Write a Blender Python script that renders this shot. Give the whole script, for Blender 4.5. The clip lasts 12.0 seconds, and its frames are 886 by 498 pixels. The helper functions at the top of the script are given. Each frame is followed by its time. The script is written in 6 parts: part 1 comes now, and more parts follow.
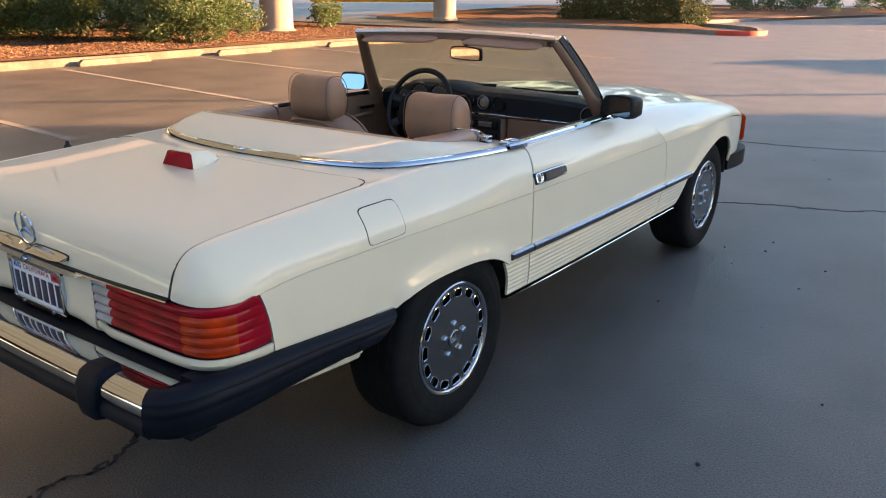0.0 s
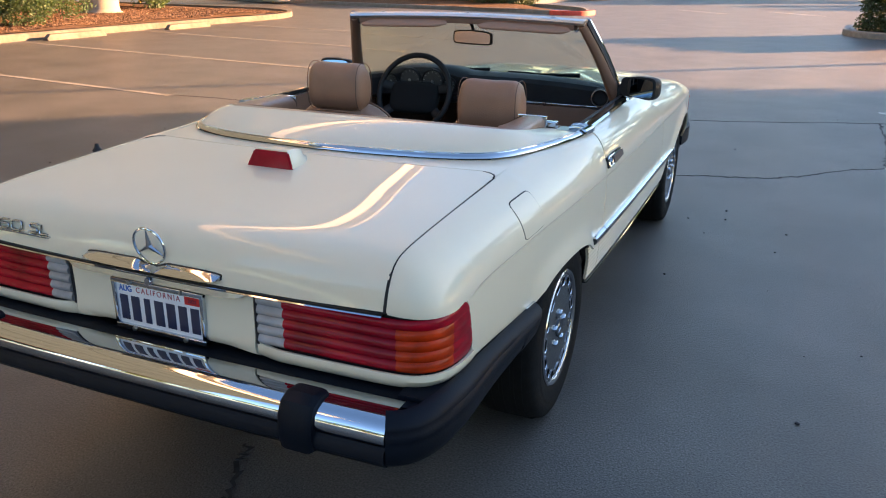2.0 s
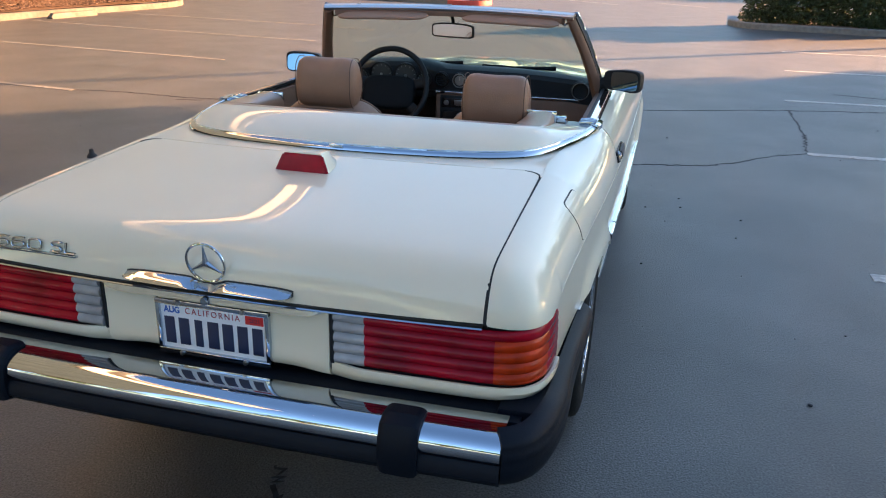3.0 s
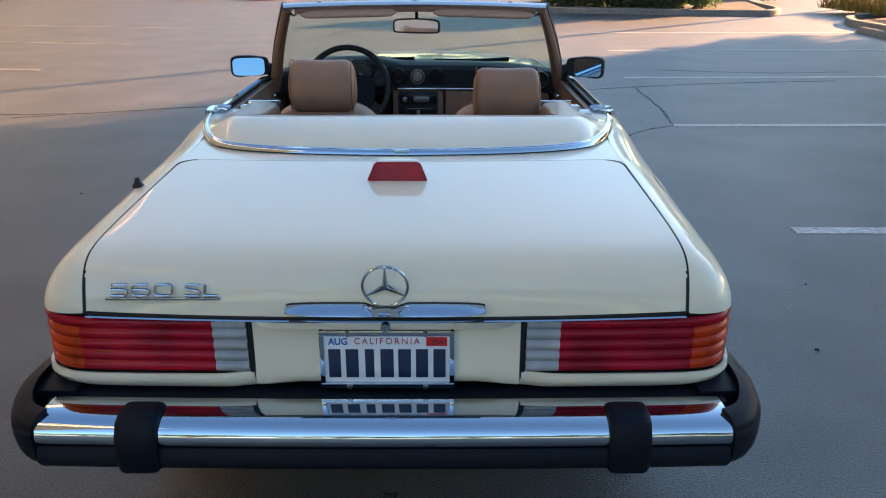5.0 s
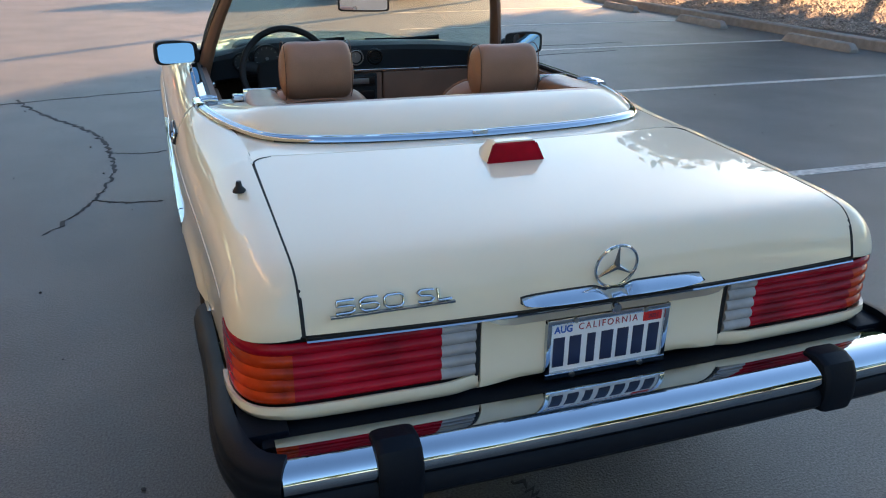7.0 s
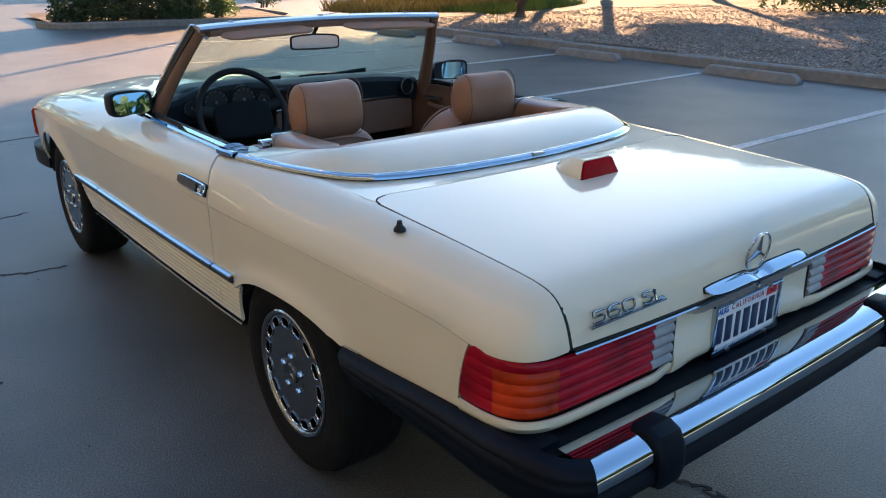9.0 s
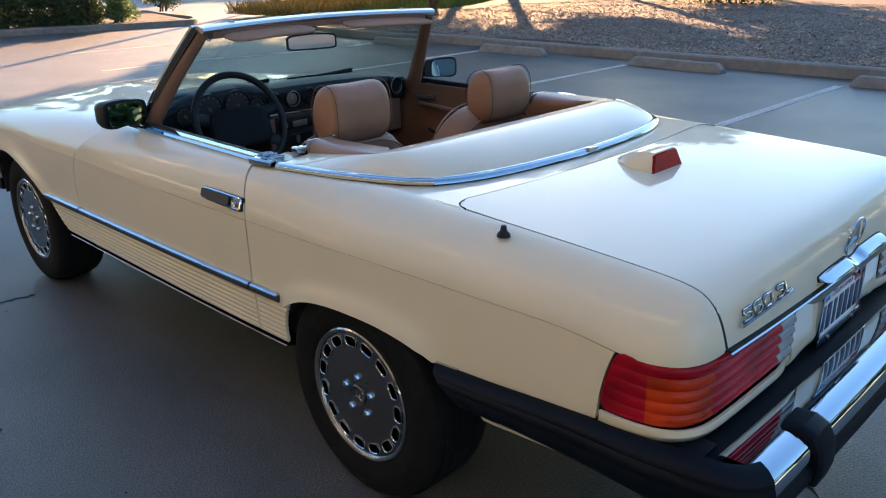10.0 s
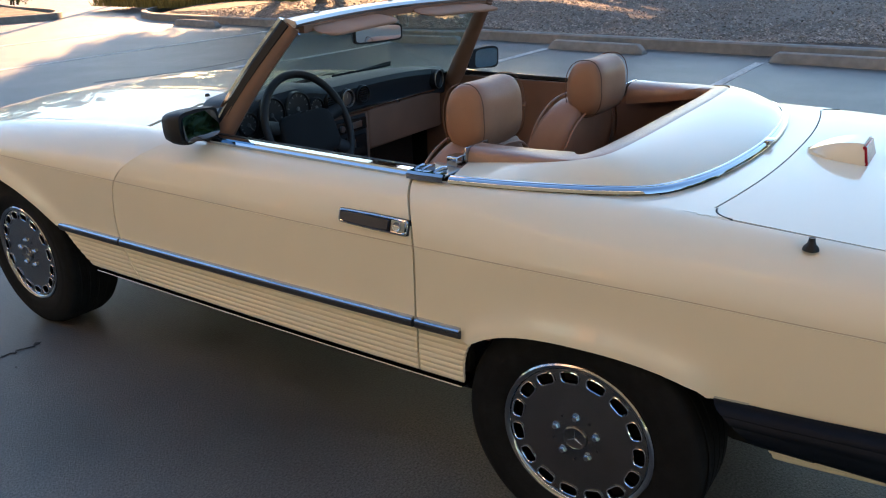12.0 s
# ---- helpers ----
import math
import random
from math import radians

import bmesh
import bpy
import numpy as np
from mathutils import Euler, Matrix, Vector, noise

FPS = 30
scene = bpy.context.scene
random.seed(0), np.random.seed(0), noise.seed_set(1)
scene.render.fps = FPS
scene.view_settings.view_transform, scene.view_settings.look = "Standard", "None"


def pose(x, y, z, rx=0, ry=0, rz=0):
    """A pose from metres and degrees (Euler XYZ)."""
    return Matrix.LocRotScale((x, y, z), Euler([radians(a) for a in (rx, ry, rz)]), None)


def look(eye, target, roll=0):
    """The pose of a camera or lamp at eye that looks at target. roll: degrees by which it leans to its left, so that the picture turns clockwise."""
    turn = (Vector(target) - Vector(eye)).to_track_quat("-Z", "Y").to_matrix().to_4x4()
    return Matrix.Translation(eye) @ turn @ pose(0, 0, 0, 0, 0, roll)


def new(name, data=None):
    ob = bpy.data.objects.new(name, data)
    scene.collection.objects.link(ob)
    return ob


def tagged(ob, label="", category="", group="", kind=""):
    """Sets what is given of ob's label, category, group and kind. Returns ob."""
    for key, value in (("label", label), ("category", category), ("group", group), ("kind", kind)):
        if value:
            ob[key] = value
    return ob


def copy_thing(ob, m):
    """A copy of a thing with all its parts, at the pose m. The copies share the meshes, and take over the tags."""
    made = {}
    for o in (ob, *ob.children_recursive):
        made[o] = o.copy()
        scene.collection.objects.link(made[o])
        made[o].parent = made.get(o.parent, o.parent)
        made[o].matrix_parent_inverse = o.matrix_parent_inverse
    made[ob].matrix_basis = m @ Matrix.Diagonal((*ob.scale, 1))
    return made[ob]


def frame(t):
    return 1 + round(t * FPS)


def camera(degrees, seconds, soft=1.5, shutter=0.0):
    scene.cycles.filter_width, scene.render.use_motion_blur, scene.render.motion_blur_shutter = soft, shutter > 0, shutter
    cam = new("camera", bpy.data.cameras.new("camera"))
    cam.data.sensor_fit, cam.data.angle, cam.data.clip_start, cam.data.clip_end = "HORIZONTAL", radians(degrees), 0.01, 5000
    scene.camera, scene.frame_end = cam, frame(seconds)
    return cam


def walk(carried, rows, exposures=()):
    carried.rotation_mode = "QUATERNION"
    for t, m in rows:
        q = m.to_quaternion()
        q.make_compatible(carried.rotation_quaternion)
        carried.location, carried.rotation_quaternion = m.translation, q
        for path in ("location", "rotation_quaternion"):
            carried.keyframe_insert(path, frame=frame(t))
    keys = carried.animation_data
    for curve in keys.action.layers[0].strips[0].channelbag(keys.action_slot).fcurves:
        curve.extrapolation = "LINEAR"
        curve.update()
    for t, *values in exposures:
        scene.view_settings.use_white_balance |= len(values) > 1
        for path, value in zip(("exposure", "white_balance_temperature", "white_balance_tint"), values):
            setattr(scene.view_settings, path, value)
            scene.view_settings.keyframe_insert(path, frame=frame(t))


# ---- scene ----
# Camera and its way round the back of the car
cam = camera(59.57, 12.0, soft=1.1)
PATH = [
    (0, (2.203, -1.967, 1.443), (1.082, -0.438, 0.809), 0.15),
    (0.5, (2.000, -2.027, 1.429), (0.932, -0.464, 0.783), 0.53),
    (1, (1.797, -2.093, 1.442), (0.822, -0.472, 0.791), 1.03),
    (1.5, (1.568, -2.252, 1.447), (0.746, -0.550, 0.792), 1.26),
    (2, (1.378, -2.349, 1.449), (0.641, -0.617, 0.773), 0.60),
    (2.5, (1.142, -2.361, 1.434), (0.527, -0.590, 0.738), 0.90),
    (3, (0.937, -2.413, 1.453), (0.459, -0.600, 0.757), 1.34),
    (5, (0.120, -2.473, 1.453), (0.123, -0.603, 0.745), 0.06),
    (5.5, (-0.169, -2.464, 1.458), (-0.018, -0.600, 0.749), 0.12),
    (6, (-0.388, -2.409, 1.457), (-0.083, -0.569, 0.736), 0.28),
    (6.5, (-0.603, -2.301, 1.441), (-0.155, -0.498, 0.702), 0.17),
    (7, (-0.826, -2.245, 1.428), (-0.214, -0.495, 0.680), 0.68),
    (7.5, (-1.088, -2.213, 1.455), (-0.337, -0.519, 0.704), 0.83),
    (9.5, (-1.853, -1.732, 1.471), (-0.606, -0.327, 0.786), -0.99),
    (10, (-1.976, -1.523, 1.454), (-0.654, -0.194, 0.758), -1.29),
    (10.5, (-2.105, -1.315, 1.465), (-0.707, -0.063, 0.772), -1.50),
    (11, (-2.261, -1.116, 1.469), (-0.783, 0.041, 0.778), -2.18),
    (11.5, (-2.328, -0.925, 1.456), (-0.810, 0.164, 0.742), -1.83),
    (12, (-2.292, -0.667, 1.454), (-0.772, 0.406, 0.720), -1.80),
]
EXPOSURES = [(0.0, 3.20, 6380, 16), (2.5, 3.20, 5980, 13), (5.5, 3.10, 5700, 8), (7.0, 3.12, 5800, 8), (7.5, 2.95, 5400, 6), (10.5, 3.00, 5250, 7), (12.0, 3.16, 5620, 9)]
walk(cam, [(t, look(eye, target, roll)) for t, eye, target, roll in PATH], EXPOSURES)

# World, sun and exposure
SUN_AZ, SUN_EL = 48.5, 12.5
world = bpy.data.worlds.new("world")
scene.world = world
world.use_nodes = True
wn = world.node_tree
sky = wn.nodes.new("ShaderNodeTexSky")
sky.sky_type = "NISHITA"
sky.sun_disc = False
sky.sun_elevation = radians(SUN_EL)
sky.sun_rotation = radians(SUN_AZ)
sky.air_density, sky.dust_density, sky.ozone_density = 1.0, 0.35, 1.0
wn.nodes["Background"].inputs[1].default_value = 0.05
wn.links.new(sky.outputs[0], wn.nodes["Background"].inputs[0])
sun = new("sun", bpy.data.lights.new("sun", "SUN"))
sun.data.energy, sun.data.angle, sun.data.color = 4.7, radians(0.6), (1.0, 0.51, 0.21)
_d = Vector((math.sin(radians(SUN_AZ)) * math.cos(radians(SUN_EL)), math.cos(radians(SUN_AZ)) * math.cos(radians(SUN_EL)), math.sin(radians(SUN_EL))))
sun.matrix_basis = look(_d * 60, (0, 0, 0))

# ---------- helpers for meshes ----------


def part(name, bm, material, parent=None, label="", smooth=True, angle=38):
    me = bpy.data.meshes.new(name)
    bmesh.ops.recalc_face_normals(bm, faces=bm.faces)
    bm.to_mesh(me)
    bm.free()
    if smooth:
        me.polygons.foreach_set("use_smooth", [True] * len(me.polygons))
        me.set_sharp_from_angle(angle=radians(angle))
    for m in material if isinstance(material, (list, tuple)) else (material,):
        me.materials.append(m)
    ob = new(name, me)
    if parent is not None:
        ob.parent = parent
    if label:
        ob["label"] = label
    return ob


def thing(name, at=(0, 0, 0), label="", category="", group="", kind=""):
    ob = new(name)
    ob.location = at
    return tagged(ob, label, category, group, kind)


def spline(xs, ys):
    """A natural cubic through points, as a function."""
    xs, ys = np.array(xs, float), np.array(ys, float)
    n, h = len(xs), np.diff(xs)
    a, r = np.eye(n), np.zeros(n)
    for i in range(1, n - 1):
        a[i, i - 1 : i + 2] = h[i - 1], 2 * (h[i - 1] + h[i]), h[i]
        r[i] = 3 * ((ys[i + 1] - ys[i]) / h[i] - (ys[i] - ys[i - 1]) / h[i - 1])
    c = np.linalg.solve(a, r)

    def at(x):
        x = np.clip(np.asarray(x, float), xs[0], xs[-1])
        i = np.clip(np.searchsorted(xs, x) - 1, 0, n - 2)
        d = x - xs[i]
        b = (ys[i + 1] - ys[i]) / h[i] - h[i] * (2 * c[i] + c[i + 1]) / 3
        return ys[i] + b * d + c[i] * d**2 + (c[i + 1] - c[i]) / (3 * h[i]) * d**3

    return at


def line3(points, n):
    """n points evenly along a smooth curve through 3D points."""
    p = np.array(points, float)
    s = np.r_[0, np.cumsum(np.linalg.norm(np.diff(p, axis=0), axis=1))]
    f = [spline(s, p[:, k]) for k in range(3)]
    q = np.linspace(0, s[-1], n)
    return np.stack([g(q) for g in f], 1)


def slab(p, t=0.012, side=1, bm=None):
    """A plate: the grid p (rows, columns, 3) thickened by t against its normal. side flips the normal."""
    p = np.array(p, float)
    du, dv = np.gradient(p, axis=0), np.gradient(p, axis=1)
    nrm = np.cross(du, dv) * side
    ln = np.linalg.norm(nrm, axis=2, keepdims=True)
    nrm = np.where(ln > 1e-9, nrm / np.maximum(ln, 1e-9), 0)
    q = p - nrm * t
    bm = bm or bmesh.new()
    m, n = p.shape[:2]
    a = [[bm.verts.new(p[i, j]) for j in range(n)] for i in range(m)]
    b = [[bm.verts.new(q[i, j]) for j in range(n)] for i in range(m)]
    for i in range(m - 1):
        for j in range(n - 1):
            bm.faces.new((a[i][j], a[i + 1][j], a[i + 1][j + 1], a[i][j + 1]))
            bm.faces.new((b[i][j], b[i][j + 1], b[i + 1][j + 1], b[i + 1][j]))
    edge = [(i, 0) for i in range(m)] + [(m - 1, j) for j in range(1, n)] + [(i, n - 1) for i in range(m - 2, -1, -1)] + [(0, j) for j in range(n - 2, 0, -1)]
    for (i, j), (k, l) in zip(edge, edge[1:] + edge[:1]):
        bm.faces.new((a[i][j], a[k][l], b[k][l], b[i][j]))
    return bm


def skin(p, close_v=False, caps=False, bm=None):
    """Faces over a grid of points; close_v joins its last column to its first; caps fills both end rows."""
    p = np.array(p, float)
    bm = bm or bmesh.new()
    m, n = p.shape[:2]
    a = [[bm.verts.new(p[i, j]) for j in range(n)] for i in range(m)]
    for i in range(m - 1):
        for j in range(n if close_v else n - 1):
            bm.faces.new((a[i][j], a[i + 1][j], a[i + 1][(j + 1) % n], a[i][(j + 1) % n]))
    if caps:
        bm.faces.new(a[0])
        bm.faces.new(a[-1][::-1])
    return bm


def tube(points, r, n=10, bm=None, squash=(1, 1), up=(0, 0, 1), caps=True):
    """A round or flattened bar along points; r may vary from point to point."""
    p = np.array(points, float)
    r = np.broadcast_to(r, len(p))
    tan = np.gradient(p, axis=0)
    tan /= np.linalg.norm(tan, axis=1)[:, None]
    rows = []
    for q, t, k in zip(p, tan, r):
        s = np.cross(t, up)
        s = s / np.linalg.norm(s) if np.linalg.norm(s) > 1e-4 else np.array([1.0, 0, 0])
        u = np.cross(s, t)
        rows.append([q + k * (math.cos(w) * s * squash[0] + math.sin(w) * u * squash[1]) for w in np.linspace(0, 2 * math.pi, n, endpoint=False)])
    return skin(rows, True, caps, bm)


def sweep(path, section, up=(0, 0, 1), caps=True, bm=None):
    """section: (across, up) offsets, closed, carried along path; across points to the right of the way."""
    p = np.array(path, float)
    tan = np.gradient(p, axis=0)
    tan /= np.linalg.norm(tan, axis=1)[:, None]
    rows = []
    for q, t in zip(p, tan):
        s = np.cross(t, up)
        s /= np.linalg.norm(s)
        u = np.cross(s, t)
        rows.append([q + a * s + b * u for a, b in section])
    return skin(rows, True, caps, bm)


def box(x0, x1, y0, y1, z0, z1, bevel=0.0, seg=2, bm=None, turn=None):
    own = bmesh.new()
    bmesh.ops.create_cube(own, size=1)
    for v in own.verts:
        v.co = Vector(((x0 + x1) / 2 + v.co.x * (x1 - x0), (y0 + y1) / 2 + v.co.y * (y1 - y0), (z0 + z1) / 2 + v.co.z * (z1 - z0)))
    if bevel:
        bmesh.ops.bevel(own, geom=own.edges[:], offset=bevel, segments=seg, affect="EDGES", profile=0.6)
    if turn is not None:
        bmesh.ops.transform(own, matrix=turn, verts=own.verts)
    if bm is None:
        return own
    return merge(bm, own)


def merge(bm, own):
    me = bpy.data.meshes.new("tmp")
    own.to_mesh(me)
    own.free()
    bm.from_mesh(me)
    bpy.data.meshes.remove(me)
    return bm


def lathe(profile, n=32, axis="x", close=False, bm=None):
    """profile: (radius, along) turned round an axis."""
    rows = []
    for k in range(n):
        w = 2 * math.pi * k / n
        c, s = math.cos(w), math.sin(w)
        rows.append([{"x": (h, r * c, r * s), "y": (r * c, h, r * s), "z": (r * c, r * s, h)}[axis] for r, h in profile])
    rows.append(rows[0])
    bm = skin(rows, close, False, bm)
    bmesh.ops.remove_doubles(bm, verts=bm.verts, dist=1e-6)
    return bm


def pillow(w, d, h, power=4.0, n=24, m=14):
    """A cushion: a rounded box of that size about the origin."""
    rows = []
    for i in range(m + 1):
        phi = -math.pi / 2 + math.pi * i / m
        c, s = math.cos(phi), math.sin(phi)
        row = []
        for j in range(n):
            th = 2 * math.pi * j / n
            ct, st = math.cos(th), math.sin(th)
            e = 2 / power
            f = lambda v: math.copysign(abs(v) ** e, v)
            row.append((w / 2 * f(c) * f(ct), d / 2 * f(c) * f(st), h / 2 * f(s)))
        rows.append(row)
    bm = skin(rows, True)
    bmesh.ops.remove_doubles(bm, verts=bm.verts, dist=1e-5)
    return bm


def moved(bm, m):
    bmesh.ops.transform(bm, matrix=m, verts=bm.verts)
    return bm


# ---------- materials ----------


def material(name, colour, rough=0.5, metal=0.0, vary=0.0, scale=8.0, bump=0.0, bump_scale=60.0, coat=0.0, spec=0.5, rand=0.0, stain=0.0, stain_scale=1.0, **more):
    m = bpy.data.materials.new(name)
    m.use_nodes = True
    t = m.node_tree
    b = t.nodes["Principled BSDF"]
    b.inputs["Base Color"].default_value = (*colour, 1)
    b.inputs["Roughness"].default_value, b.inputs["Metallic"].default_value = rough, metal
    b.inputs["Specular IOR Level"].default_value = spec
    b.inputs["Coat Weight"].default_value, b.inputs["Coat Roughness"].default_value = coat, 0.04
    for key, value in more.items():
        b.inputs[key.replace("_", " ")].default_value = value
    co = t.nodes.new("ShaderNodeTexCoord")
    col = None
    if vary or stain or rand:
        rgb = t.nodes.new("ShaderNodeRGB")
        rgb.outputs[0].default_value = (*colour, 1)
        col = rgb.outputs[0]
        for amount, size, detail in ((vary, scale, 6), (stain, stain_scale, 4)):
            if amount:
                n = t.nodes.new("ShaderNodeTexNoise")
                n.inputs["Scale"].default_value, n.inputs["Detail"].default_value = size, detail
                t.links.new(co.outputs["Object"], n.inputs["Vector"])
                r = t.nodes.new("ShaderNodeMapRange")
                r.inputs[1].default_value, r.inputs[2].default_value = 0.3, 0.7
                r.inputs[3].default_value, r.inputs[4].default_value = 1 - amount, 1 + amount
                t.links.new(n.outputs["Fac"], r.inputs[0])
                x = t.nodes.new("ShaderNodeVectorMath")
                x.operation = "SCALE"
                t.links.new(col, x.inputs[0])
                t.links.new(r.outputs[0], x.inputs["Scale"])
                col = x.outputs[0]
        if rand:
            g = t.nodes.new("ShaderNodeNewGeometry")
            r = t.nodes.new("ShaderNodeMapRange")
            r.inputs[3].default_value, r.inputs[4].default_value = 1 - rand, 1 + rand
            t.links.new(g.outputs["Random Per Island"], r.inputs[0])
            x = t.nodes.new("ShaderNodeVectorMath")
            x.operation = "SCALE"
            t.links.new(col, x.inputs[0])
            t.links.new(r.outputs[0], x.inputs["Scale"])
            col = x.outputs[0]
        t.links.new(col, b.inputs["Base Color"])
    if bump:
        n = t.nodes.new("ShaderNodeTexNoise")
        n.inputs["Scale"].default_value, n.inputs["Detail"].default_value = bump_scale, 4
        t.links.new(co.outputs["Object"], n.inputs["Vector"])
        k = t.nodes.new("ShaderNodeBump")
        k.inputs["Strength"].default_value, k.inputs["Distance"].default_value = bump, 0.02
        t.links.new(n.outputs["Fac"], k.inputs["Height"])
        t.links.new(k.outputs[0], b.inputs["Normal"])
    return m


PAINT = material("ivory_paint", (0.735, 0.665, 0.508), 0.3, vary=0.015, scale=3, coat=0.7, spec=0.1, Coat_IOR=1.5, Coat_Roughness=0.015)
PAINT_DARK = material("dark_underbody", (0.012, 0.012, 0.012), 0.8, vary=0.3)
CHROME = material("chrome", (0.50, 0.545, 0.61), 0.045, 1.0, vary=0.02, scale=20)
STEEL = material("brushed_metal", (0.35, 0.36, 0.37), 0.32, 1.0, vary=0.05, scale=30)
RUBBER = material("black_rubber", (0.0035, 0.0058, 0.0112), 0.5, spec=0.14, vary=0.15, scale=12, bump=0.05, bump_scale=200)
TYRE = material("tyre_rubber", (0.0085, 0.009, 0.010), 0.75, spec=0.12, vary=0.25, scale=25, bump=0.1, bump_scale=120)
LEATHER = material("tan_leather", (0.28, 0.150, 0.090), 0.45, vary=0.12, scale=9, bump=0.12, bump_scale=260)
ROLL_LEATHER = material("smooth_tan_leather", (0.26, 0.142, 0.088), 0.3, vary=0.12, scale=9, bump=0.08, bump_scale=260, spec=0.8)
LEATHER_SEAM = material("dark_seam", (0.11, 0.055, 0.032), 0.6)
TANVINYL = material("tan_vinyl", (0.20, 0.108, 0.068), 0.5, vary=0.1, scale=7, bump=0.08, bump_scale=300)
CARPET = material("brown_carpet", (0.05, 0.025, 0.015), 0.95, vary=0.3, scale=60, bump=0.4, bump_scale=300)
BLACK = material("black_plastic", (0.009, 0.010, 0.012), 0.52, spec=0.32, vary=0.15, scale=15, bump=0.08, bump_scale=250)
GLOSSBLACK = material("black_gloss", (0.01, 0.01, 0.011), 0.12)
DIAL = material("dial_face", (0.028, 0.030, 0.032), 0.4)
WHEEL_VINYL = material("wheel_vinyl", (0.006, 0.0075, 0.009), 0.7, spec=0.2, vary=0.1, scale=15, bump=0.08, bump_scale=250)
DASH = material("dash_vinyl", (0.010, 0.014, 0.019), 0.48, spec=0.4, vary=0.12, scale=12, bump=0.08, bump_scale=250)
GAUGE_PRINT = material("gauge_print", (0.24, 0.24, 0.23), 0.5)
WHITE_MARK = material("white_print", (0.75, 0.75, 0.72), 0.5)

# ---------- ground ----------
ASPHALT = material("asphalt", (0.060, 0.0575, 0.055), 0.66, vary=0.75, scale=140, stain=0.38, stain_scale=1.4, bump=0.42, bump_scale=150, spec=0.5, coat=0.52, Coat_Roughness=0.40)
t = ASPHALT.node_tree
grain, relief = t.nodes.new("ShaderNodeTexNoise"), t.nodes.new("ShaderNodeBump")
grain.inputs["Scale"].default_value, grain.inputs["Detail"].default_value = 110, 5
relief.inputs["Strength"].default_value, relief.inputs["Distance"].default_value = 0.24, 0.02
t.links.new(t.nodes["Texture Coordinate"].outputs["Object"], grain.inputs["Vector"])
t.links.new(grain.outputs["Fac"], relief.inputs["Height"])
t.links.new(relief.outputs[0], t.nodes["Principled BSDF"].inputs["Coat Normal"])
CONCRETE = material("concrete", (0.21, 0.205, 0.195), 0.85, vary=0.15, scale=10, stain=0.15, stain_scale=1.5, bump=0.2, bump_scale=80)
DUSTY_CONCRETE = material("dusty_concrete", (0.150, 0.132, 0.108), 0.85, vary=0.2, scale=9, stain=0.25, stain_scale=1.5, bump=0.2, bump_scale=80, spec=0.2)
WORN_WHITE = material("worn_road_paint", (0.46, 0.45, 0.43), 0.75, vary=0.40, scale=30, stain=0.15, stain_scale=2)
FADED_WHITE = material("faded_road_paint", (0.215, 0.20, 0.172), 0.8, vary=0.4, scale=25, stain=0.2, stain_scale=2)
TAR = material("crack_tar", (0.022, 0.022, 0.024), 0.8)
RED_PAINT = material("red_kerb_paint", (0.55, 0.07, 0.05), 0.6, vary=0.15, scale=6)
MULCH = material("red_mulch", (0.150, 0.092, 0.056), 0.95, vary=0.35, scale=14, stain=0.3, stain_scale=1.2, bump=0.8, bump_scale=30, spec=0.05)
MULCH_CHIP = material("mulch_chip", (0.19, 0.115, 0.070), 0.9, rand=0.6, spec=0.2)
SOIL = material("dry_soil", (0.19, 0.165, 0.142), 0.95, vary=0.3, scale=12, stain=0.25, stain_scale=0.7, bump=0.7, bump_scale=26, spec=0.05)
CHIP = material("bark_chip", (0.30, 0.258, 0.22), 0.7, rand=0.55, spec=0.2)
LEAF = material("leaf", (0.055, 0.095, 0.036), 0.55, rand=0.5)
LEAF_DARK = material("dark_leaf", (0.045, 0.075, 0.032), 0.55, rand=0.5)
for m in (LEAF, LEAF_DARK):
    t = m.node_tree
    backlit = t.nodes.new("ShaderNodeBsdfTranslucent")
    backlit.inputs[0].default_value = (0.15, 0.24, 0.07, 1) if m is LEAF else (0.07, 0.10, 0.035, 1)
    both = t.nodes.new("ShaderNodeMixShader")
    both.inputs[0].default_value = 0.28
    t.links.new(t.nodes["Principled BSDF"].outputs[0], both.inputs[1])
    t.links.new(backlit.outputs[0], both.inputs[2])
    t.links.new(both.outputs[0], t.nodes["Material Output"].inputs[0])
GRASS = material("dry_grass", (0.24, 0.19, 0.055), 0.7, rand=0.5, spec=0.2)
GRASS_GREEN = material("green_grass", (0.12, 0.16, 0.03), 0.7, rand=0.5, spec=0.2)
BARK = material("tree_bark", (0.10, 0.075, 0.055), 0.9, vary=0.3, scale=9, bump=0.6, bump_scale=25)
STUCCO = material("beige_stucco", (0.38, 0.31, 0.235), 0.85, vary=0.06, scale=25, stain=0.08, stain_scale=0.8, bump=0.15, bump_scale=120)
YELLOW = material("yellow_paint", (0.70, 0.42, 0.03), 0.5, vary=0.08, scale=5)

ys = np.r_[-600, -60, np.linspace(-20, 40, 13), 80, 600]
p = [[(x, y, 0) for y in ys] for x in np.r_[-600, -60, np.linspace(-30, 30, 13), 60, 600]]
ground = tagged(part("ground", skin(np.array(p)), ASPHALT), "dark grey asphalt of a parking lot with fine cracks", "ground", kind="structure")


